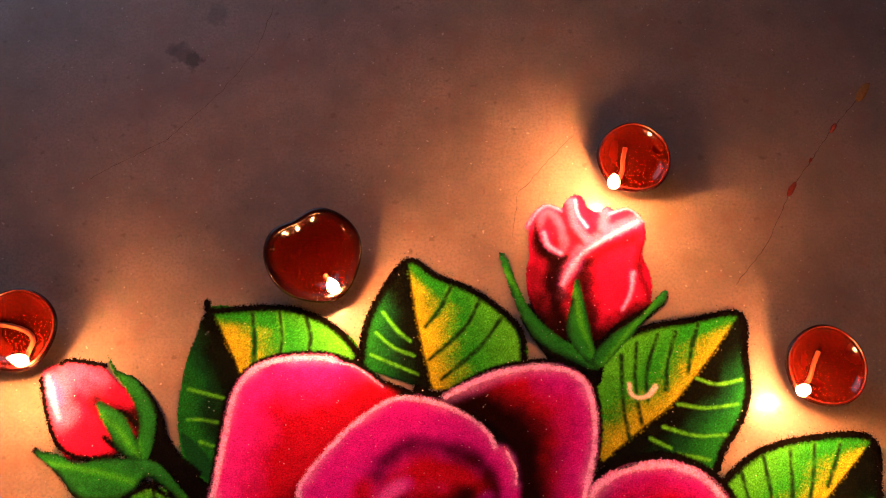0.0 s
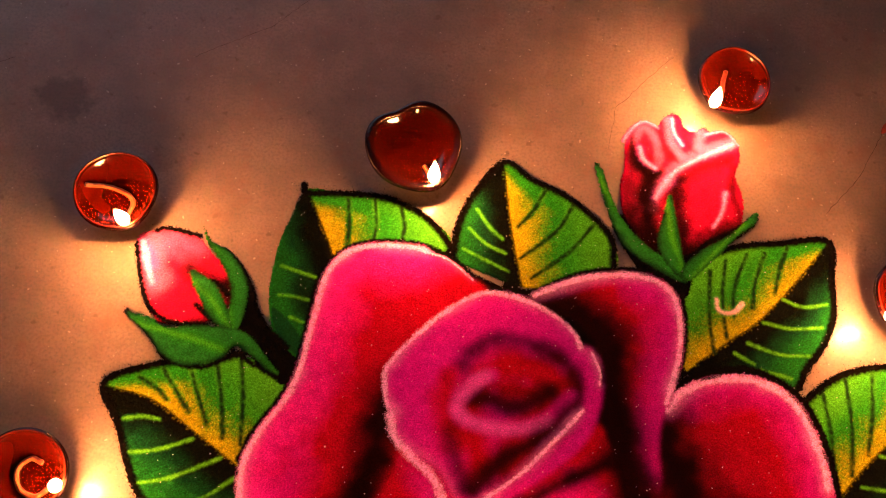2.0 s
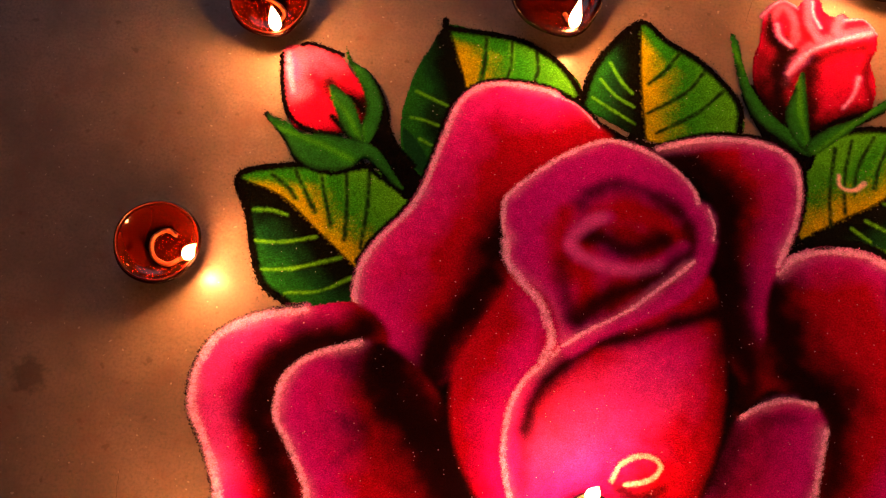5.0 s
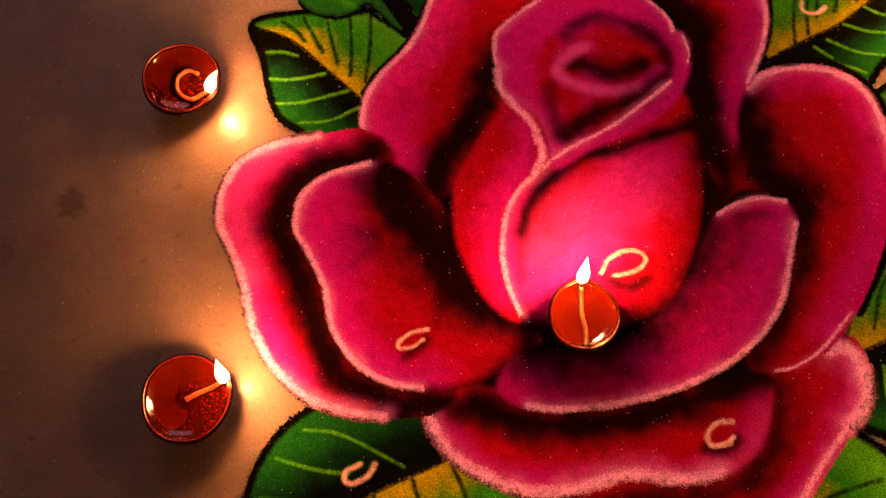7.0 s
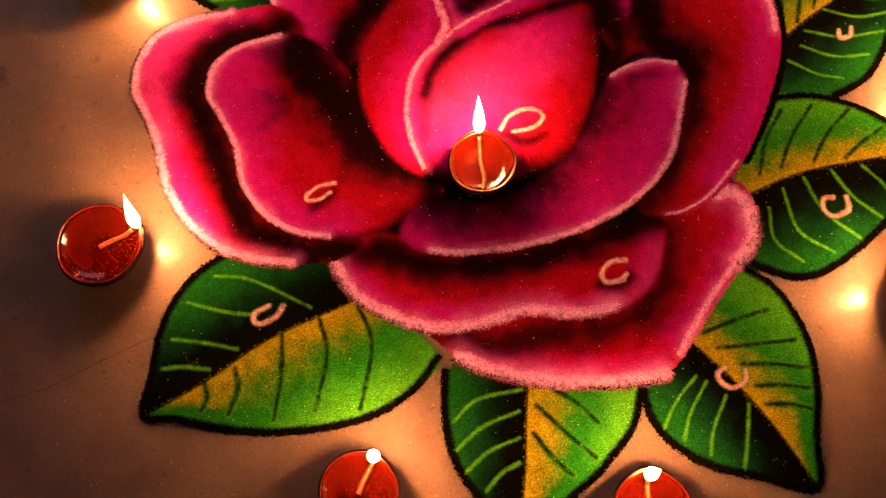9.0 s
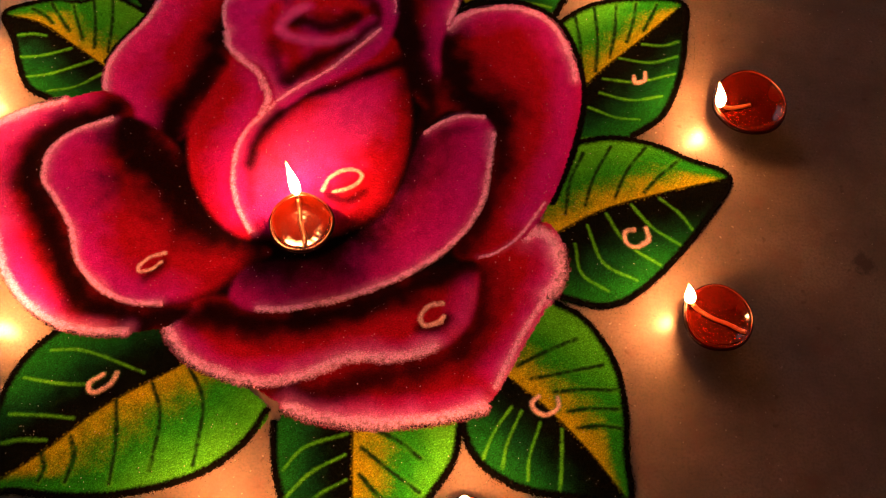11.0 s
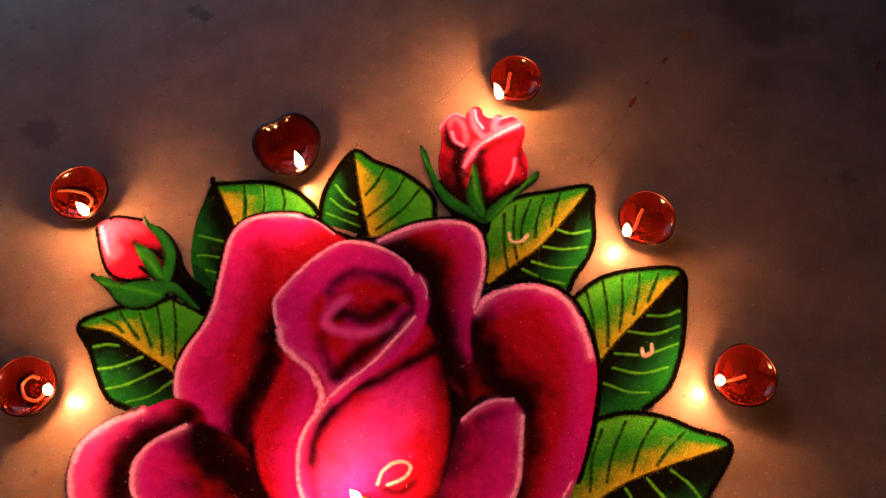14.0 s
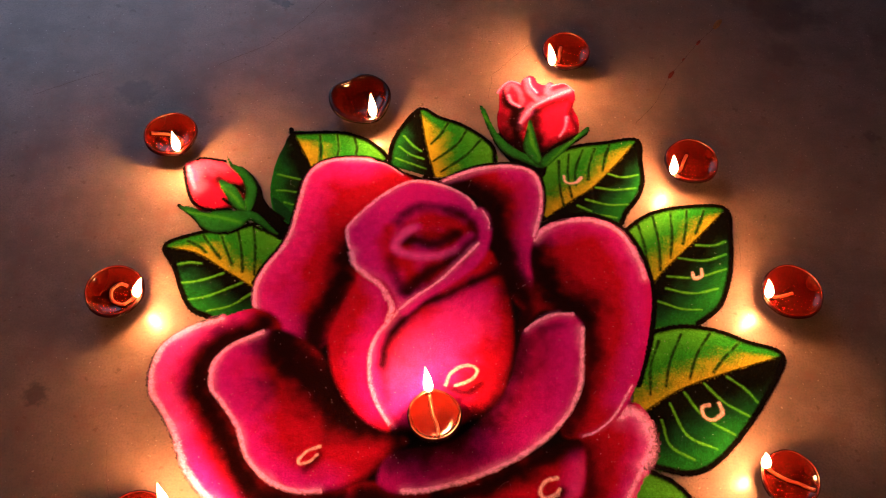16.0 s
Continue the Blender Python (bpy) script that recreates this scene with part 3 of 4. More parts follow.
draw_petal([(-29, -234), (1, -253), (29, -260), (73, -262), (125, -254), (159, -244), (176, -224), (196, -184), (212, -153), (225, -122), (228, -97), (217, -73), (203, -73), (150, -109), (136, -145), (114, -178), (43, -198), (1, -219)], RED, [
    ([(211, -89), (215, -118), (199, -160), (170, -211)], 16, 22, MAGENTA, 0.8),
    ([(-8, -248), (49, -248), (115, -242), (158, -231)], 6, 14, MAGENTA, 0.6),
    ([(-24, -234), (26, -239), (69, -224), (121, -208), (154, -176), (158, -127)], 13, 18, DARK, 0.93),
    ([(3, -253), (28, -257), (72, -255), (125, -249), (159, -238)], 10, 8, PINK, 0.75),
    ([(206, -82), (219, -98), (217, -123)], 10, 10, PINK, 0.75),
], [
    ([(0, -252), (29, -259), (73, -261), (125, -253), (161, -242)], 3.2),
    ([(194, -84), (205, -79), (219, -90), (225, -110), (221, -128), (212, -142)], 3.6),
    ([(212, -142), (205, -154), (194, -174), (180, -204), (172, -224)], 1.7),
])
draw_petal([(-110, -173), (-112, -194), (-91, -214), (-66, -227), (-33, -234), (-2, -231), (24, -221), (49, -209), (89, -206), (120, -196), (145, -173), (153, -138), (149, -111), (105, -126), (60, -148), (16, -162), (-29, -171), (-58, -161), (-86, -161)], RED, [
    ([(-94, -196), (-58, -219), (-21, -222), (23, -213), (57, -201), (93, -197), (123, -183)], 9, 14, MAGENTA, 0.85),
    ([(142, -130), (140, -164)], 14, 20, MAGENTA, 0.7),
    ([(128, -184), (137, -172), (145, -155), (148, -137)], 10, 14, PINK, 0.3),
    ([(105, -177), (120, -177), (129, -166)], 4, 5, DARK, 0.9),
    ([(-74, -178), (-28, -181), (17, -173), (61, -157), (114, -129), (145, -110)], 15, 16, DARK, 1.0),
    ([(-107, -179), (-92, -181), (-66, -172)], 8, 12, DARK, 0.8),
    ([(-108, -181), (-97, -206), (-66, -224)], 7, 8, PINK, 0.7),
], [
    ([(-108, -176), (-108, -193), (-89, -214), (-64, -225), (-33, -232), (-2, -229), (23, -219), (49, -207), (89, -204), (118, -194)], 3.0),
])
draw_petal([(109, 132), (122, 151), (150, 163), (184, 166), (217, 147), (235, 110), (243, 65), (233, 7), (215, -48), (189, -90), (152, -109), (129, -100), (139, -22), (148, 27), (117, 41), (91, 15), (99, 77)], RED, [
    ([(125, 147), (156, 157), (190, 156), (221, 125), (232, 64), (219, -7), (194, -67)], 22, 30, MAGENTA, 0.95),
    ([(168, 124), (195, 94), (197, 35), (175, -48)], 12, 26, RED, 0.9),
    ([(104, 123), (119, 85), (137, 55), (162, 41)], 24, 22, DARK, 1.0),
    ([(88, 33), (109, 5), (142, 34)], 14, 16, DARK, 1.0),
    ([(165, 34), (170, -8), (155, -62), (134, -103)], 12, 14, DARK, 0.95),
    ([(100, 100), (94, 33)], 14, 14, DARK, 0.9),
], [
    ([(112, 134), (124, 148), (150, 160), (184, 162), (214, 146), (232, 110), (237, 84)], 1.9),
    ([(210, -50), (194, -76), (183, -90), (166, -103), (153, -108)], 0.9),
])
draw_petal([(-47, 226), (-69, 241), (-98, 249), (-131, 246), (-153, 237), (-165, 216), (-171, 185), (-177, 145), (-185, 119), (-201, 93), (-211, 68), (-209, 42), (-198, 18), (-180, -2), (-140, -15), (-111, 14), (-93, 83), (-89, 135), (-61, 159), (-36, 194), (-29, 213)], RED, [
    ([(-90, 241), (-106, 240), (-134, 236), (-156, 218), (-163, 181), (-168, 146), (-180, 116), (-195, 85), (-203, 61), (-196, 31), (-168, -2)], 34, 34, HOTPINK, 0.9),
    ([(-173, 62), (-174, 27), (-146, -6)], 24, 30, MAGENTA, 0.6),
    ([(-103, 194), (-117, 143), (-134, 88), (-144, 50)], 12, 30, RED, 0.75),
    ([(-41, 213), (-74, 186), (-101, 156), (-109, 121)], 10, 20, RED, 0.8),
    ([(-102, 132), (-110, 102), (-116, 65), (-137, 17), (-140, -21)], 17, 16, DARK, 1.0),
    ([(-187, 7), (-149, -10), (-129, -23)], 4, 12, DARK, 0.8),
], [
    ([(-47, 225), (-68, 240), (-86, 245)], 0.5),
    ([(-86, 246), (-98, 248), (-131, 246), (-153, 236), (-165, 216), (-170, 185), (-176, 145), (-184, 119), (-200, 93), (-210, 68), (-209, 42), (-198, 20)], 1.5),
])
draw_petal([(1, 216), (41, 235), (83, 242), (112, 233), (122, 212), (122, 178), (111, 138), (105, 109), (107, 70), (97, 42), (80, 60), (60, 100), (58, 165), (41, 195)], RED, [
    ([(93, 236), (114, 216), (114, 177), (104, 137), (101, 90)], 26, 32, MAGENTA, 0.95),
    ([(23, 225), (55, 234), (83, 238)], 4, 10, MAGENTA, 0.9),
    ([(11, 211), (45, 201), (64, 176), (68, 129), (80, 77)], 22, 18, DARK, 1.0),
    ([(80, 77), (98, 55), (105, 43)], 18, 20, DARK, 1.0),
], [
    ([(3, 217), (41, 234), (83, 241), (111, 233), (121, 212), (121, 178), (111, 139)], 1.5),
])
draw_petal([(-244, 25), (-279, 10), (-302, -11), (-311, -37), (-308, -65), (-293, -86), (-276, -111), (-261, -145), (-238, -172), (-207, -192), (-174, -199), (-139, -197), (-102, -186), (-93, -165), (-141, -148), (-195, -67), (-174, 10), (-203, 37)], RED, [
    ([(-225, 25), (-277, 2), (-297, -29), (-296, -63), (-276, -92), (-250, -142), (-214, -180)], 18, 22, HOTPINK, 1.0),
    ([(-250, 10), (-277, -16), (-280, -50)], 16, 18, MAGENTA, 0.6),
    ([(-270, 4), (-293, -20), (-297, -46), (-286, -72), (-268, -106)], 20, 18, PINK, 0.35),
    ([(-194, 16), (-237, -3), (-257, -31), (-257, -60), (-235, -93), (-213, -135), (-185, -170), (-142, -187), (-99, -179)], 16, 16, DARK, 1.0),
    ([(-193, -193), (-158, -194)], 6, 12, RED, 0.8),
], [
    ([(-244, 24), (-278, 10), (-302, -10), (-311, -37), (-307, -65), (-292, -86), (-276, -111), (-261, -144), (-238, -172), (-207, -192), (-174, -198), (-144, -197)], 2.3),
])
draw_petal([(-193, 10), (-227, -7), (-245, -29), (-245, -58), (-229, -78), (-211, -103), (-197, -136), (-174, -159), (-145, -171), (-119, -170), (-93, -167), (-65, -151), (-42, -129), (-32, -113), (-60, -105), (-96, -80), (-125, -24), (-164, 7)], RED, [
    ([(-200, 0), (-233, -22), (-234, -56), (-206, -97), (-183, -138), (-147, -162), (-112, -162)], 22, 34, MAGENTA, 1.0),
    ([(-212, -32), (-193, -76)], 24, 30, MAGENTA, 0.7),
    ([(-178, 4), (-156, -31), (-120, -52), (-94, -89), (-59, -109)], 30, 26, DARK, 1.0),
    ([(-186, -65), (-149, -67), (-119, -80)], 6, 30, DARK, 0.6),
    ([(-99, -135), (-65, -128)], 16, 26, RED, 0.8),
    ([(-193, -80), (-186, -73)], 3, 7, DARK, 0.4),
    ([(-136, -147), (-127, -139), (-122, -131)], 4, 5, DARK, 0.9),
    ([(-118, -172), (-93, -168), (-65, -152), (-38, -125)], 5, 6, DARK, 0.95),
], [
    ([(-196, 8), (-227, -8), (-245, -29), (-245, -58), (-229, -78), (-211, -103), (-197, -136), (-174, -159), (-145, -170), (-120, -170)], 1.7),
])
draw_petal([(94, 12), (112, 30), (134, 39), (154, 33), (163, 13), (159, -16), (153, -54), (135, -90), (103, -120), (66, -143), (29, -159), (-9, -169), (-39, -171), (-61, -159), (-47, -129), (9, -118), (49, -88), (76, -51), (87, -11)], PURPLE, [
    ([(145, 24), (147, -18), (128, -77), (89, -120)], 14, 20, MAGENTA, 0.9),
    ([(106, 7), (101, -36), (72, -88)], 16, 24, RED, 0.55),
    ([(92, 4), (82, -26), (68, -57), (46, -93), (5, -121), (-42, -128)], 18, 26, DARK, 0.95),
    ([(-50, -163), (-14, -166), (28, -154)], 5, 10, PURPLE, 0.8),
    ([(114, 16), (130, 20), (140, 22)], 3, 7, DARK, 0.55),
], [
    ([(97, 15), (110, 26), (130, 35), (151, 36)], 1.3),
    ([(161, 18), (158, -16), (153, -54), (134, -89), (103, -119), (65, -142), (28, -157), (-9, -167), (-35, -169)], 1.8),
])
draw_petal([(-96, 99), (-63, 78), (-46, 55), (-42, 39), (-64, 6), (-74, -29), (-72, -61), (-50, -103), (-75, -95), (-98, -71), (-116, -37), (-122, 3), (-111, 40), (-96, 76)], RED, [
    ([(-78, 80), (-67, 41), (-82, -6), (-84, -45), (-68, -84)], 16, 26, MAGENTA, 0.85),
    ([(-65, 62), (-51, 44)], 8, 12, MAGENTA, 0.9),
    ([(-97, 91), (-77, 74)], 6, 12, RED, 0.8),
    ([(-63, 77), (-48, 55)], 2, 10, DARK, 0.5),
], [
])
draw_petal([(-38, 40), (-4, 65), (30, 94), (54, 120), (70, 94), (81, 46), (83, 7), (77, -37), (62, -73), (28, -94), (-24, -105), (-49, -102), (-64, -78), (-76, -52), (-77, -24), (-67, 7)], RED, [
    # magenta centre, brightened and paled in the pigment for the lamp's glow
    ([(24, 34), (6, -8), (-15, -50), (-37, -78)], 40, 56, HOTPINK, 1.0),
    ([(-43, -35), (-22, -20), (-2, -2), (18, 16)], 40, 50, PINK, 0.38),
    ([(43, 63), (13, 13)], 24, 36, MAGENTA, 0.6),
    ([(-40, 32), (-58, 12), (-69, -12), (-70, -38), (-64, -66)], 14, 9, HOTPINK, 0.9),
    ([(64, 88), (34, 74), (11, 60), (-12, 50), (-30, 37), (-44, 21), (-54, 6), (-60, -11), (-62, -29)], 5.5, 7, DARK, 1.0),
    ([(-62, -29), (-59, -48), (-55, -70)], 1.5, 7, DARK, 0.6),
    ([(73, 94), (86, 46), (90, 3), (81, -46), (61, -82)], 10, 16, DARK, 1.0),
    ([(-49, -105), (-24, -105), (28, -97), (58, -82)], 10, 14, DARK, 1.0),
    ([(14, -57), (30, -60), (45, -51)], 4, 5, DARK, 0.9),
], [
    ([(-38, 42), (-47, 36), (-58, 22), (-68, 8), (-75, -11), (-76, -31), (-74, -51), (-69, -66), (-64, -78), (-52, -97)], 1.5),
])
draw_petal([(-110, 134), (-111, 150), (-90, 177), (-66, 200), (-38, 217), (-8, 215), (20, 204), (38, 190), (44, 180), (54, 174), (60, 158), (59, 134), (52, 111), (37, 92), (9, 69), (-16, 52), (-36, 33), (-45, 36), (-50, 54), (-65, 76), (-93, 93), (-106, 116)], MAGENTA, [
    ([(-31, 78), (-41, 109), (-39, 138), (-9, 160), (29, 148), (38, 122), (18, 104), (-13, 82)], 24, 18, RED, 1.0),
    ([(-14, 138), (17, 135), (-7, 103)], 20, 16, RED, 1.0),
    ([(-72, 130), (-66, 112), (-57, 92)], 9, 16, RED, 0.75),
    ([(-51, 155), (-46, 165), (-35, 175), (-20, 180), (-1, 178), (16, 173), (31, 164), (40, 152), (45, 136), (42, 128)], 5, 9, DARK, 0.85),
    ([(4, 172), (26, 163), (36, 150)], 6, 10, DARK, 0.6),
    ([(-52, 150), (-48, 140)], 2, 9, DARK, 0.35),
    ([(-36, 150), (-11, 157), (15, 152)], 11, 9, RED, 1.0),
    ([(-60, 146), (-62, 128), (-54, 106), (-40, 98)], 16, 12, RED, 0.95),
    ([(-43, 131), (-28, 130), (-12, 126), (6, 131), (18, 139)], 8, 8, DARK, 0.95),
    ([(-24, 140), (0, 140), (20, 143)], 2, 9, DARK, 0.4),
    ([(-28, 150), (-41, 143), (-51, 131), (-53, 120), (-44, 113), (-30, 110), (-12, 109), (6, 113), (23, 123), (36, 137)], 9, 6, MAGENTA, 1.0),
    ([(-32, 149), (-43, 140), (-51, 129), (-52, 120), (-42, 113), (-24, 109), (0, 110), (18, 117)], 8, 6, PINK, 0.95),
    ([(-36, 62), (-22, 78), (-6, 92), (14, 104), (30, 116), (40, 130)], 8, 9, DARK, 0.97),
    ([(-43, 58), (-48, 74), (-54, 90), (-57, 104)], 4, 9, DARK, 0.75),
    ([(47, 174), (53, 158), (53, 138), (47, 116), (33, 97), (6, 74), (-18, 56), (-36, 40)], 12, 6, MAGENTA, 1.0),
], [
    ([(-103, 110), (-108, 124), (-110, 136), (-109, 150), (-89, 176), (-66, 198), (-38, 215), (-8, 213), (18, 203), (36, 189), (42, 178)], 1.35),
    ([(-104, 112), (-99, 96), (-85, 82), (-69, 70), (-59, 54), (-54, 40), (-58, 24)], 2.3),
    ([(51, 174), (58, 159), (58, 149)], 0.8),
    ([(45, 128), (33, 113), (21, 100), (4, 81), (-12, 67), (-29, 54), (-45, 39)], 1.1),
])
# dew drops on the petals
draw_drop([(-123, -123), (-135, -128), (-143, -137), (-142, -142), (-132, -139), (-125, -132)], 1.2)
draw_drop([(8, -52), (13, -39), (26, -30), (37, -30), (42, -36), (35, -46), (18, -53)], 1.3)
draw_drop([(123, -153), (111, -157), (105, -167), (109, -174), (120, -171), (125, -165)], 1.5)


def spread(canvas, where, far):
    """The canvas blurred by that many millimetres within a region, at the grid's corners."""
    weight = where.astype(float)
    data = np.pad(np.dstack([canvas * weight[..., None], weight]), ((0, 1), (0, 1), (0, 0)))
    data = (data + np.roll(data, 1, 0) + np.roll(data, 1, 1) + np.roll(np.roll(data, 1, 0), 1, 1)) / 4
    reach = max(1, int(2.4 * far / STEP))
    bell = np.exp(-0.5 * (np.arange(-reach, reach + 1) * STEP / far) ** 2)
    for axis in (0, 1):
        data = sum(b * np.roll(data, d, axis) for d, b in zip(range(-reach, reach + 1), bell)) / bell.sum()
    return data[..., :3] / np.maximum(data[..., 3:], 1e-5)


def raise_powder():
    """Turn each laid field of powder into a thin heaped mesh of its own."""
    rangoli = tagged(new("rangoli"), "large rose drawn in coloured powder on the floor", "rangoli")
    laid = owner >= 0
    # heights at the grid's corners; the heap runs out to nothing at its border
    tall = np.where(laid, np.array([h for *_, h in layers])[owner], 0.0)
    pad = np.pad(tall, 1)
    corner = (pad[:-1, :-1] + pad[1:, :-1] + pad[:-1, 1:] + pad[1:, 1:]) / 4
    full = np.pad(laid, 1)
    border = ~(full[:-1, :-1] & full[1:, :-1] & full[:-1, 1:] & full[1:, 1:])
    corner = corner + np.abs(rng.normal(0, 0.16, corner.shape))
    corner[border] = 0.05
    shift_x, shift_y = rng.normal(0, 0.18, corner.shape), rng.normal(0, 0.18, corner.shape)
    # neighbouring powders are rubbed into one another: widely between the petals, a little elsewhere
    canvas = np.zeros((*owner.shape, 3))
    for k, one in enumerate(layers):
        i, j = np.nonzero(owner == k)
        if len(i):
            canvas[i, j] = one[3](X0 + (i + 0.5) * STEP, Y0 + (j + 0.5) * STEP)
    of_rose = [one[0] in ("petal", "black_ground") for one in layers]
    petals = laid & np.array(of_rose)[owner]
    rubbed, settled = spread(canvas, petals, 1.7), spread(canvas, laid, 0.32)
    made = {}
    for k, (name, parent, label, paint, _) in enumerate(layers):
        i, j = np.nonzero(owner == k)
        if not len(i):
            continue
        ids = np.stack([i * (NY + 1) + j, (i + 1) * (NY + 1) + j, (i + 1) * (NY + 1) + j + 1, i * (NY + 1) + j + 1], 1)
        used, quads = np.unique(ids, return_inverse=True)
        vi, vj = used // (NY + 1), used % (NY + 1)
        x, y = X0 + vi * STEP, Y0 + vj * STEP
        co = np.stack([x + shift_x[vi, vj], y + shift_y[vi, vj], corner[vi, vj]], 1) / 1000
        me = bpy.data.meshes.new(name)
        me.from_pydata(co.tolist(), [], quads.reshape(-1, 4).tolist())
        shade = me.attributes.new("pigment", "FLOAT_COLOR", "POINT")
        colour = np.ones((len(x), 4))
        if name in ("petal", "black_ground"):
            c = rubbed[vi, vj]
        elif k in sifted and (parent is None or of_rose[parent]):
            c = blend(rubbed[vi, vj], sifted[k][1], sifted[k][0](x, y))
        else:
            c = settled[vi, vj]
        colour[:, :3] = np.clip(c * np.exp(rng.normal(0, 0.28 if name == "leaf" else 0.14, (len(x), 1))), 0.001, 1.0)
        shade.data.foreach_set("color", colour.ravel())
        me.materials.append(POWDER)
        me.shade_smooth()
        ob = made[k] = new(name, me)
        ob.parent = made.get(parent, rangoli)
        if label:
            ob["label"] = label
        if name == "black_ground":
            ob["kind"] = "stuff"


raise_powder()


def scatter(count):
    """Stray pale grains and glitter on and round the drawing."""
    i, j = np.nonzero(owner >= 0)
    pick = rng.integers(0, len(i), count)
    verts, faces = [], []
    for a, b in zip(i[pick], j[pick]):
        x, y = X0 + a * STEP + rng.normal(0, 3.0), Y0 + b * STEP + rng.normal(0, 3.0)
        s, turn = rng.uniform(0.15, 0.3) * rng.uniform(1, 2.2), rng.uniform(0, 6.28)
        z = 1.7
        base = len(verts)
        for q in range(3):
            verts.append(((x + s * math.cos(turn + q * 2.09)) / 1000, (y + s * math.sin(turn + q * 2.09)) / 1000, (z - s * 0.4) / 1000))
        verts.append((x / 1000, y / 1000, (z + s * 0.6) / 1000))
        faces += [(base, base + 1, base + 3), (base + 1, base + 2, base + 3), (base + 2, base, base + 3), (base + 2, base + 1, base)]
    me = bpy.data.meshes.new("powder_grains")
    me.from_pydata(verts, [], faces)
    me.materials.append(GRAINS)
    tagged(new("powder_grains", me), "pale stray grains scattered over the powder drawing", "powder grains", kind="stuff")


scatter(1300)


def stray(count):
    """Black grains that fell outside the drawn lines."""
    edge = np.isin(owner, [k for k, one in enumerate(layers) if one[0] == "outline"])
    i, j = np.nonzero(edge)
    pick = rng.integers(0, len(i), count)
    verts, faces = [], []
    for a, b in zip(i[pick], j[pick]):
        x, y = X0 + a * STEP + rng.normal(0, 3.4), Y0 + b * STEP + rng.normal(0, 3.4)
        p, q = int((x - X0) / STEP), int((y - Y0) / STEP)
        if not (0 <= p < NX and 0 <= q < NY) or owner[p, q] >= 0:
            continue
        s, turn, base = rng.uniform(0.2, 0.55), rng.uniform(0, 6.28), len(verts)
        for k in range(3):
            verts.append(((x + s * math.cos(turn + k * 2.09)) / 1000, (y + s * math.sin(turn + k * 2.09)) / 1000, 0.00005))
        verts.append((x / 1000, y / 1000, s * 0.9 / 1000))
        faces += [(base, base + 1, base + 3), (base + 1, base + 2, base + 3), (base + 2, base, base + 3)]
    me = bpy.data.meshes.new("stray_grains")
    me.from_pydata(verts, [], faces)
    me.materials.append(BLACK_GRAINS)
    tagged(new("stray_grains", me), "black powder grains strayed beside the outlines", "powder grains", kind="stuff")


stray(13000)


# ---- oil lamps ----
def ring_shape(radius, aim, heart):
    """Rim radius by angle: a hand-pinched circle with a lip towards the flame, or a heart."""
    def r(a):
        off = (a - aim + math.pi) % (2 * math.pi) - math.pi
        lip = 1 + (0.09 if heart else 0.045) * math.exp(-(off / (0.42 if heart else 0.3)) ** 2)
        notch = 1 - (0.17 if heart else 0) * math.exp(-((abs(off) - math.pi) / 0.42) ** 2)
        return radius * lip * notch * (1 + 0.012 * math.sin(3 * a + aim) + 0.008 * math.sin(5 * a))
    return r


def lathe(profile, shape, segments=56, ring=False):
    """profile: (share of the rim's radius, height, how far the outline follows the rim)."""
    bm = bmesh.new()
    rows = []
    mean = sum(shape(2 * math.pi * k / segments) for k in range(segments)) / segments
    for share, z, follow in profile:
        row = []
        for k in range(segments):
            a = 2 * math.pi * k / segments
            r = share * (mean + (shape(a) - mean) * follow)
            row.append(bm.verts.new((r * math.cos(a), r * math.sin(a), z)))
        rows.append(row)
    for p, q in zip(rows, rows[1:] + rows[:1] if ring else rows[1:]):
        for k in range(segments):
            bm.faces.new((p[k], p[(k + 1) % segments], q[(k + 1) % segments], q[k]))
    if not ring:
        bm.faces.new(rows[0][::-1])
        bm.faces.new(rows[-1])
    bmesh.ops.recalc_face_normals(bm, faces=bm.faces)
    return bm


def tube(points, radius, segments=8):
    bm = bmesh.new()
    line = [Vector(p) for p in points]
    rows = []
    for k, p in enumerate(line):
        ahead = (line[min(k + 1, len(line) - 1)] - line[max(k - 1, 0)]).normalized()
        across = ahead.cross(Vector((0, 0, 1)))
        across = across.normalized() if across.length > 0.05 else Vector((1, 0, 0))
        up = across.cross(ahead)
        r = radius * (1 + 0.05 * math.sin(k * 0.9))
        rows.append([bm.verts.new(p + r * (math.cos(a) * across + math.sin(a) * up)) for a in (2 * math.pi * q / segments for q in range(segments))])
    for p, q in zip(rows, rows[1:]):
        for k in range(segments):
            bm.faces.new((p[k], p[(k + 1) % segments], q[(k + 1) % segments], q[k]))
    bm.faces.new(rows[0][::-1])
    bm.faces.new(rows[-1])
    bmesh.ops.recalc_face_normals(bm, faces=bm.faces)
    return bm


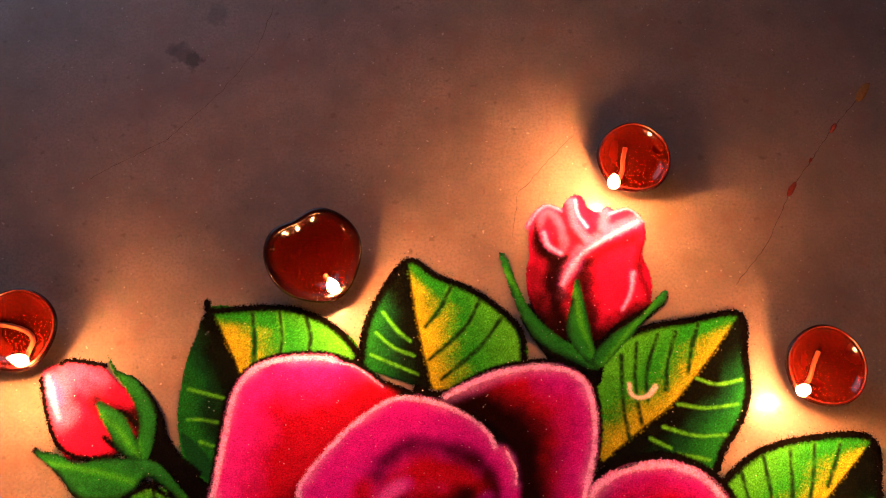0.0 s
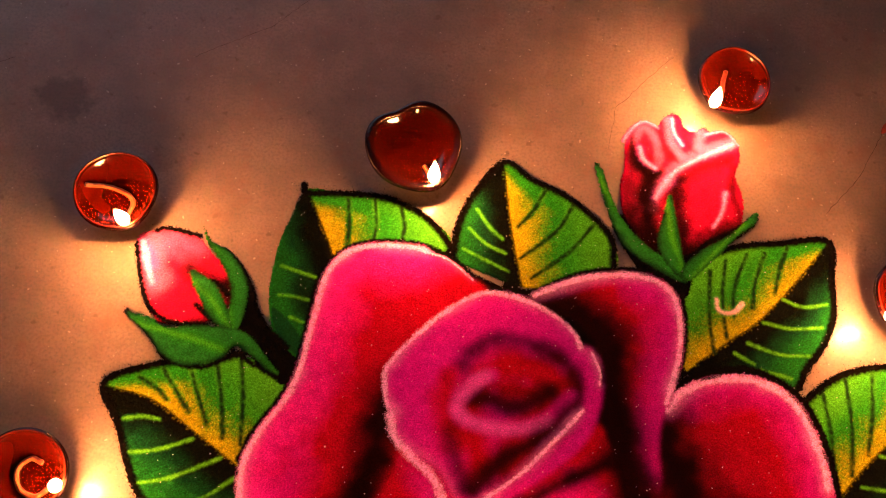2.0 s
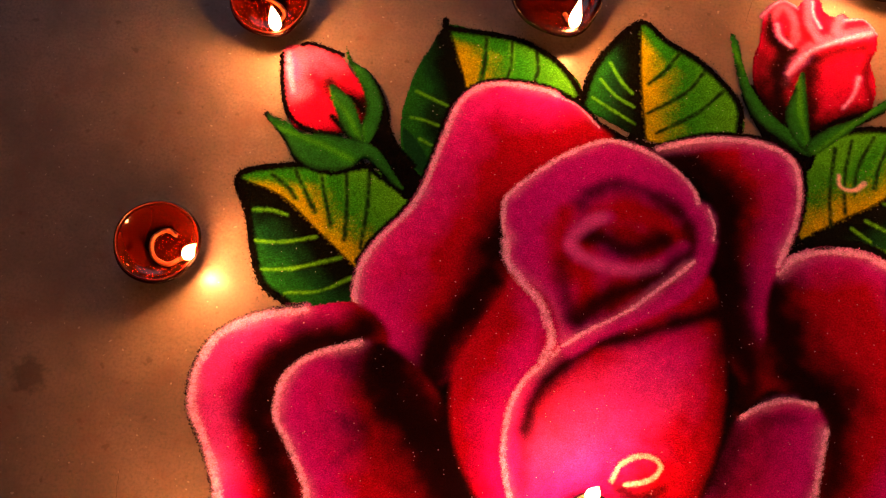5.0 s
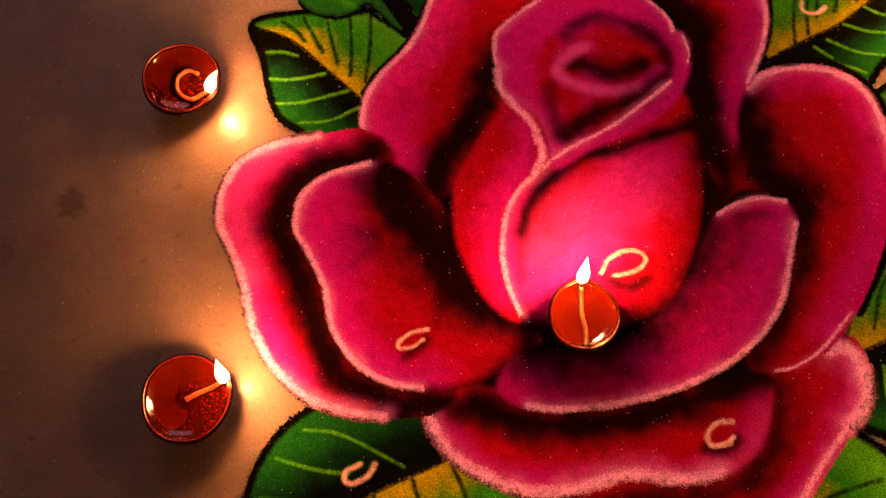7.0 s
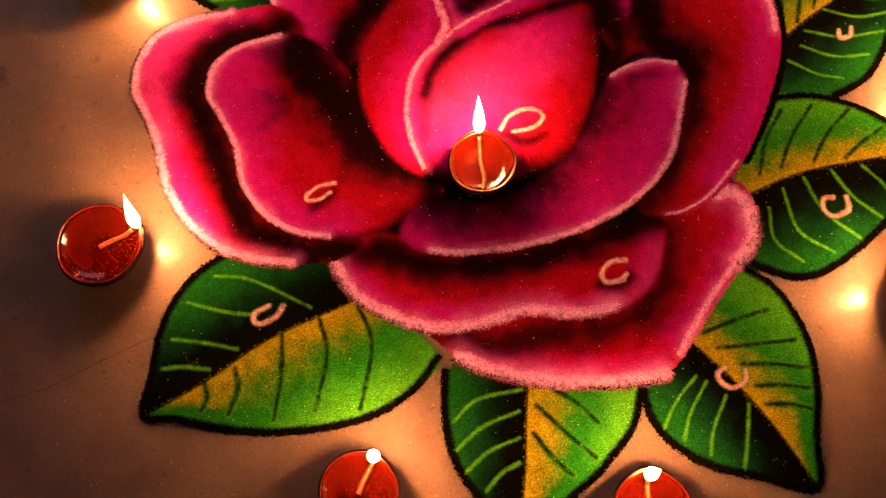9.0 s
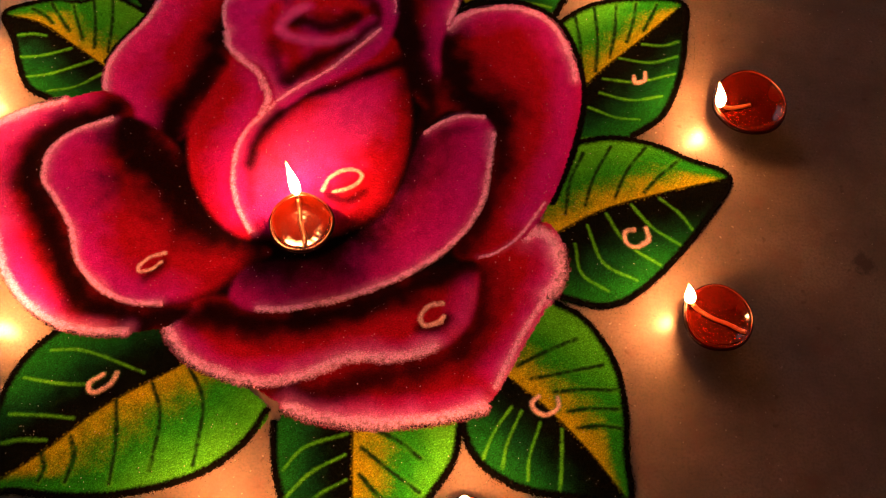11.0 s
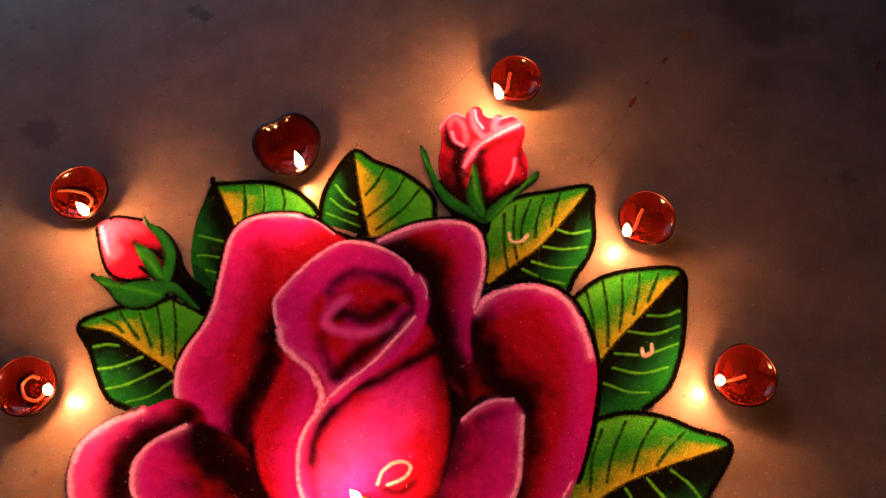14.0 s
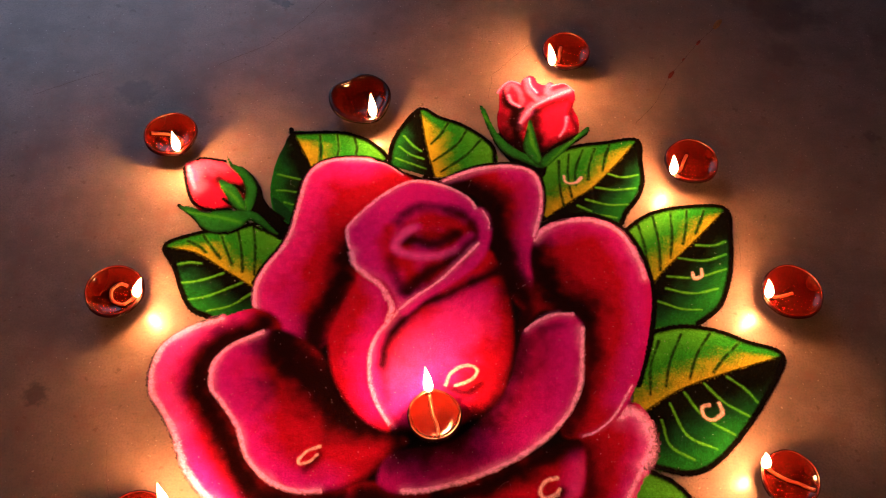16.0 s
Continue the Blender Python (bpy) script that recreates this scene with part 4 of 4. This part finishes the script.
def oil_lamp(x, y, diameter, aim, reach, flame_height, wick, label, base=0.0, heart=False, lean=(0.0, 0.0), bright=None):
    """A clay diya. aim: degrees towards its flame; reach: the flame's distance from the middle; wick: bends (share along, share aside)."""
    lamp = tagged(new("oil_lamp"), label, "oil lamp", "clay lamps round the rangoli")
    lamp.matrix_basis = pose(x, y, base)
    a, R = math.radians(aim), diameter / 2
    shape = ring_shape(R, a, heart)
    rim, lip = 0.024, 0.89 if heart else 0.965
    # the wet inside: oil creeps up the wall all round
    inner = [(0.96 * lip, 0.0238), (0.945 * lip, 0.0228), (0.90 * lip, 0.0210), (0.84 * lip, 0.0190), (0.76 * lip, 0.0172), (0.66 * lip, 0.0160), (0.48, 0.0153), (0.25, 0.0150), (0.05, 0.0150)]
    mesh_object("bowl", lathe([(0.50, 0.0, 0.2), (0.56, 0.0015, 0.2), (0.70, 0.008, 0.5), (0.86, 0.014, 0.8), (0.965, 0.0175, 1), (1.0, 0.0195, 1), (1.0, 0.0212, 1),
                               (0.978, 0.0226, 1), (0.950, 0.0224, 1), (0.91 * lip, 0.0190, 1), (0.82 * lip, 0.0160, 0.9), (0.5, 0.0120, 0.7), (0.25, 0.011, 0.5)], shape), DARK_CLAY, lamp)
    profile = ([(0.955, 0.0166, 1), (1.006, 0.0192, 1), (1.008, 0.0213, 1), (0.984, 0.0235, 1), (0.956, 0.0244, 1)] if heart else
               [(0.950, 0.0216, 1), (0.962, 0.0232, 1), (0.954, 0.0244, 1), (0.938, 0.0247, 1)])
    profile += [(0.952 * lip, 0.0242, 1), (0.940 * lip, 0.0232, 1), (0.945 * lip, 0.0215, 1)]
    tagged(mesh_object("rim", lathe(profile, shape, ring=True), SOOT if heart else RIM_CLAY, lamp), "sooty dark rim" if heart else "clay rim coloured as flame-lit")
    # the oils differ only in how bright one colour is scaled
    mesh_object("oil", lathe([(0.60, 0.0135, 0.7), (0.92 * lip, 0.0198, 0.95)] + [(share, z, min(1.0, share + 0.10)) for share, z in inner[1:]], shape), bright or (DARK_OIL if heart else OIL), lamp)
    ux, uy = math.cos(a), math.sin(a)
    path = spline([((s * ux - q * uy) * R * 1000, (s * uy + q * ux) * R * 1000) for s, q in wick], False, 12) / 1000
    tip = Vector((ux * reach, uy * reach, rim + 0.0016))
    wall = inner[::-1]
    points = [(px, py, max(0.0160, float(np.interp(math.hypot(px, py) / R, [w[0] for w in wall], [w[1] for w in wall])) + 0.0014)) for px, py in path]
    end = Vector(points[-1])
    points += [tuple(end.lerp(tip, k)) for k in (0.3, 0.6, 0.85)]
    mesh_object("wick", tube(points[:-1], 0.0019), WICK, lamp)
    mesh_object("burnt_tip", tube([points[-2], points[-1], tip, tip + Vector((0, 0, 0.004))], 0.0013), CHAR, lamp)
    # the flame: a drop drawn out to a point
    bm = bmesh.new()
    rows, segments = [], 10
    for share, wide in ((0.0, 0.25), (0.06, 0.62), (0.16, 0.93), (0.27, 1.0), (0.42, 0.86), (0.58, 0.62), (0.75, 0.36), (0.9, 0.14), (1.0, 0.02)):
        z = tip.z - 0.001 + share * flame_height
        cx, cy = tip.x + lean[0] * share ** 1.5, tip.y + lean[1] * share ** 1.5
        r = 0.0048 * wide
        rows.append([bm.verts.new((cx + r * math.cos(q), cy + r * math.sin(q), z)) for q in (2 * math.pi * k / segments for k in range(segments))])
    for p, q in zip(rows, rows[1:]):
        for k in range(segments):
            bm.faces.new((p[k], p[(k + 1) % segments], q[(k + 1) % segments], q[k]))
    bm.faces.new(rows[0][::-1])
    bm.faces.new(rows[-1])
    bmesh.ops.recalc_face_normals(bm, faces=bm.faces)
    tagged(mesh_object("flame", bm, FIRE, lamp), "small bright yellow flame")
    return lamp


CURL = [(0.29, 0.35), (0.01, 0.35), (-0.16, 0.04), (0.05, -0.31), (0.44, -0.36), (0.66, -0.12)]
HOOK = [(-0.43, -0.63), (-0.30, -0.30), (-0.13, -0.04), (0.15, 0.22), (0.41, 0.27), (0.64, 0.08)]
STUB = [(0.50, 0.0), (0.58, 0.01), (0.7, 0.0)]
STRAIGHT = [(-0.05, 0.0), (0.25, 0.02), (0.6, 0.0)]
ACROSS = [(-0.84, 0.03), (-0.4, -0.02), (0.1, 0.03), (0.6, 0.0)]
BENT = [(-0.15, -0.35), (0.15, -0.22), (0.45, -0.05), (0.65, 0.0)]
oil_lamp(-0.363, 0.0465, 0.066, -14, 0.029, 0.040, CURL, "red clay oil lamp with a curled wick, beside the leaf tip", lean=(0.015, 0.001))
oil_lamp(-0.335, 0.267, 0.066, -63, 0.030, 0.043, HOOK, "red clay oil lamp with a hooked wick, beside the closed bud", lean=(0.003, -0.004))
oil_lamp(-0.1045, 0.3305, 0.079, -60, 0.037, 0.045, STUB, "dark heart-shaped clay oil lamp, lit, full of oil", heart=True, lean=(-0.001, -0.001))
oil_lamp(0.1635, 0.4165, 0.063, -127, 0.035, 0.046, BENT, "small red clay oil lamp above the open bud", lean=(-0.009, -0.006))
oil_lamp(0.307, 0.239, 0.066, -141, 0.034, 0.040, BENT, "red clay oil lamp with a bent wick on bare floor", lean=(-0.008, -0.002))
oil_lamp(0.398, 0.0585, 0.069, -165, 0.0315, 0.040, STRAIGHT, "wide red clay oil lamp with a short straight wick", lean=(-0.012, 0))
oil_lamp(0.3565, -0.1565, 0.060, 155, 0.028, 0.036, ACROSS, "small red clay oil lamp with a long wick", lean=(-0.01, 0.002))
oil_lamp(-0.004, -0.095, 0.0572, 104, 0.027, 0.054, ACROSS, "small clay oil lamp standing on the rose petals", base=0.0011, lean=(-0.004, 0.004), bright=BRIGHT_OIL)
oil_lamp(-0.2925, -0.211, 0.069, 35, 0.0325, 0.050, STRAIGHT, "large red clay oil lamp beside the outer petal", lean=(0.002, 0.008))
oil_lamp(-0.058, -0.367, 0.060, 74, 0.0265, 0.040, STRAIGHT, "red clay oil lamp below the green leaves")
oil_lamp(0.155, -0.348, 0.060, 104, 0.0245, 0.042, STRAIGHT, "red clay oil lamp between two green leaves")
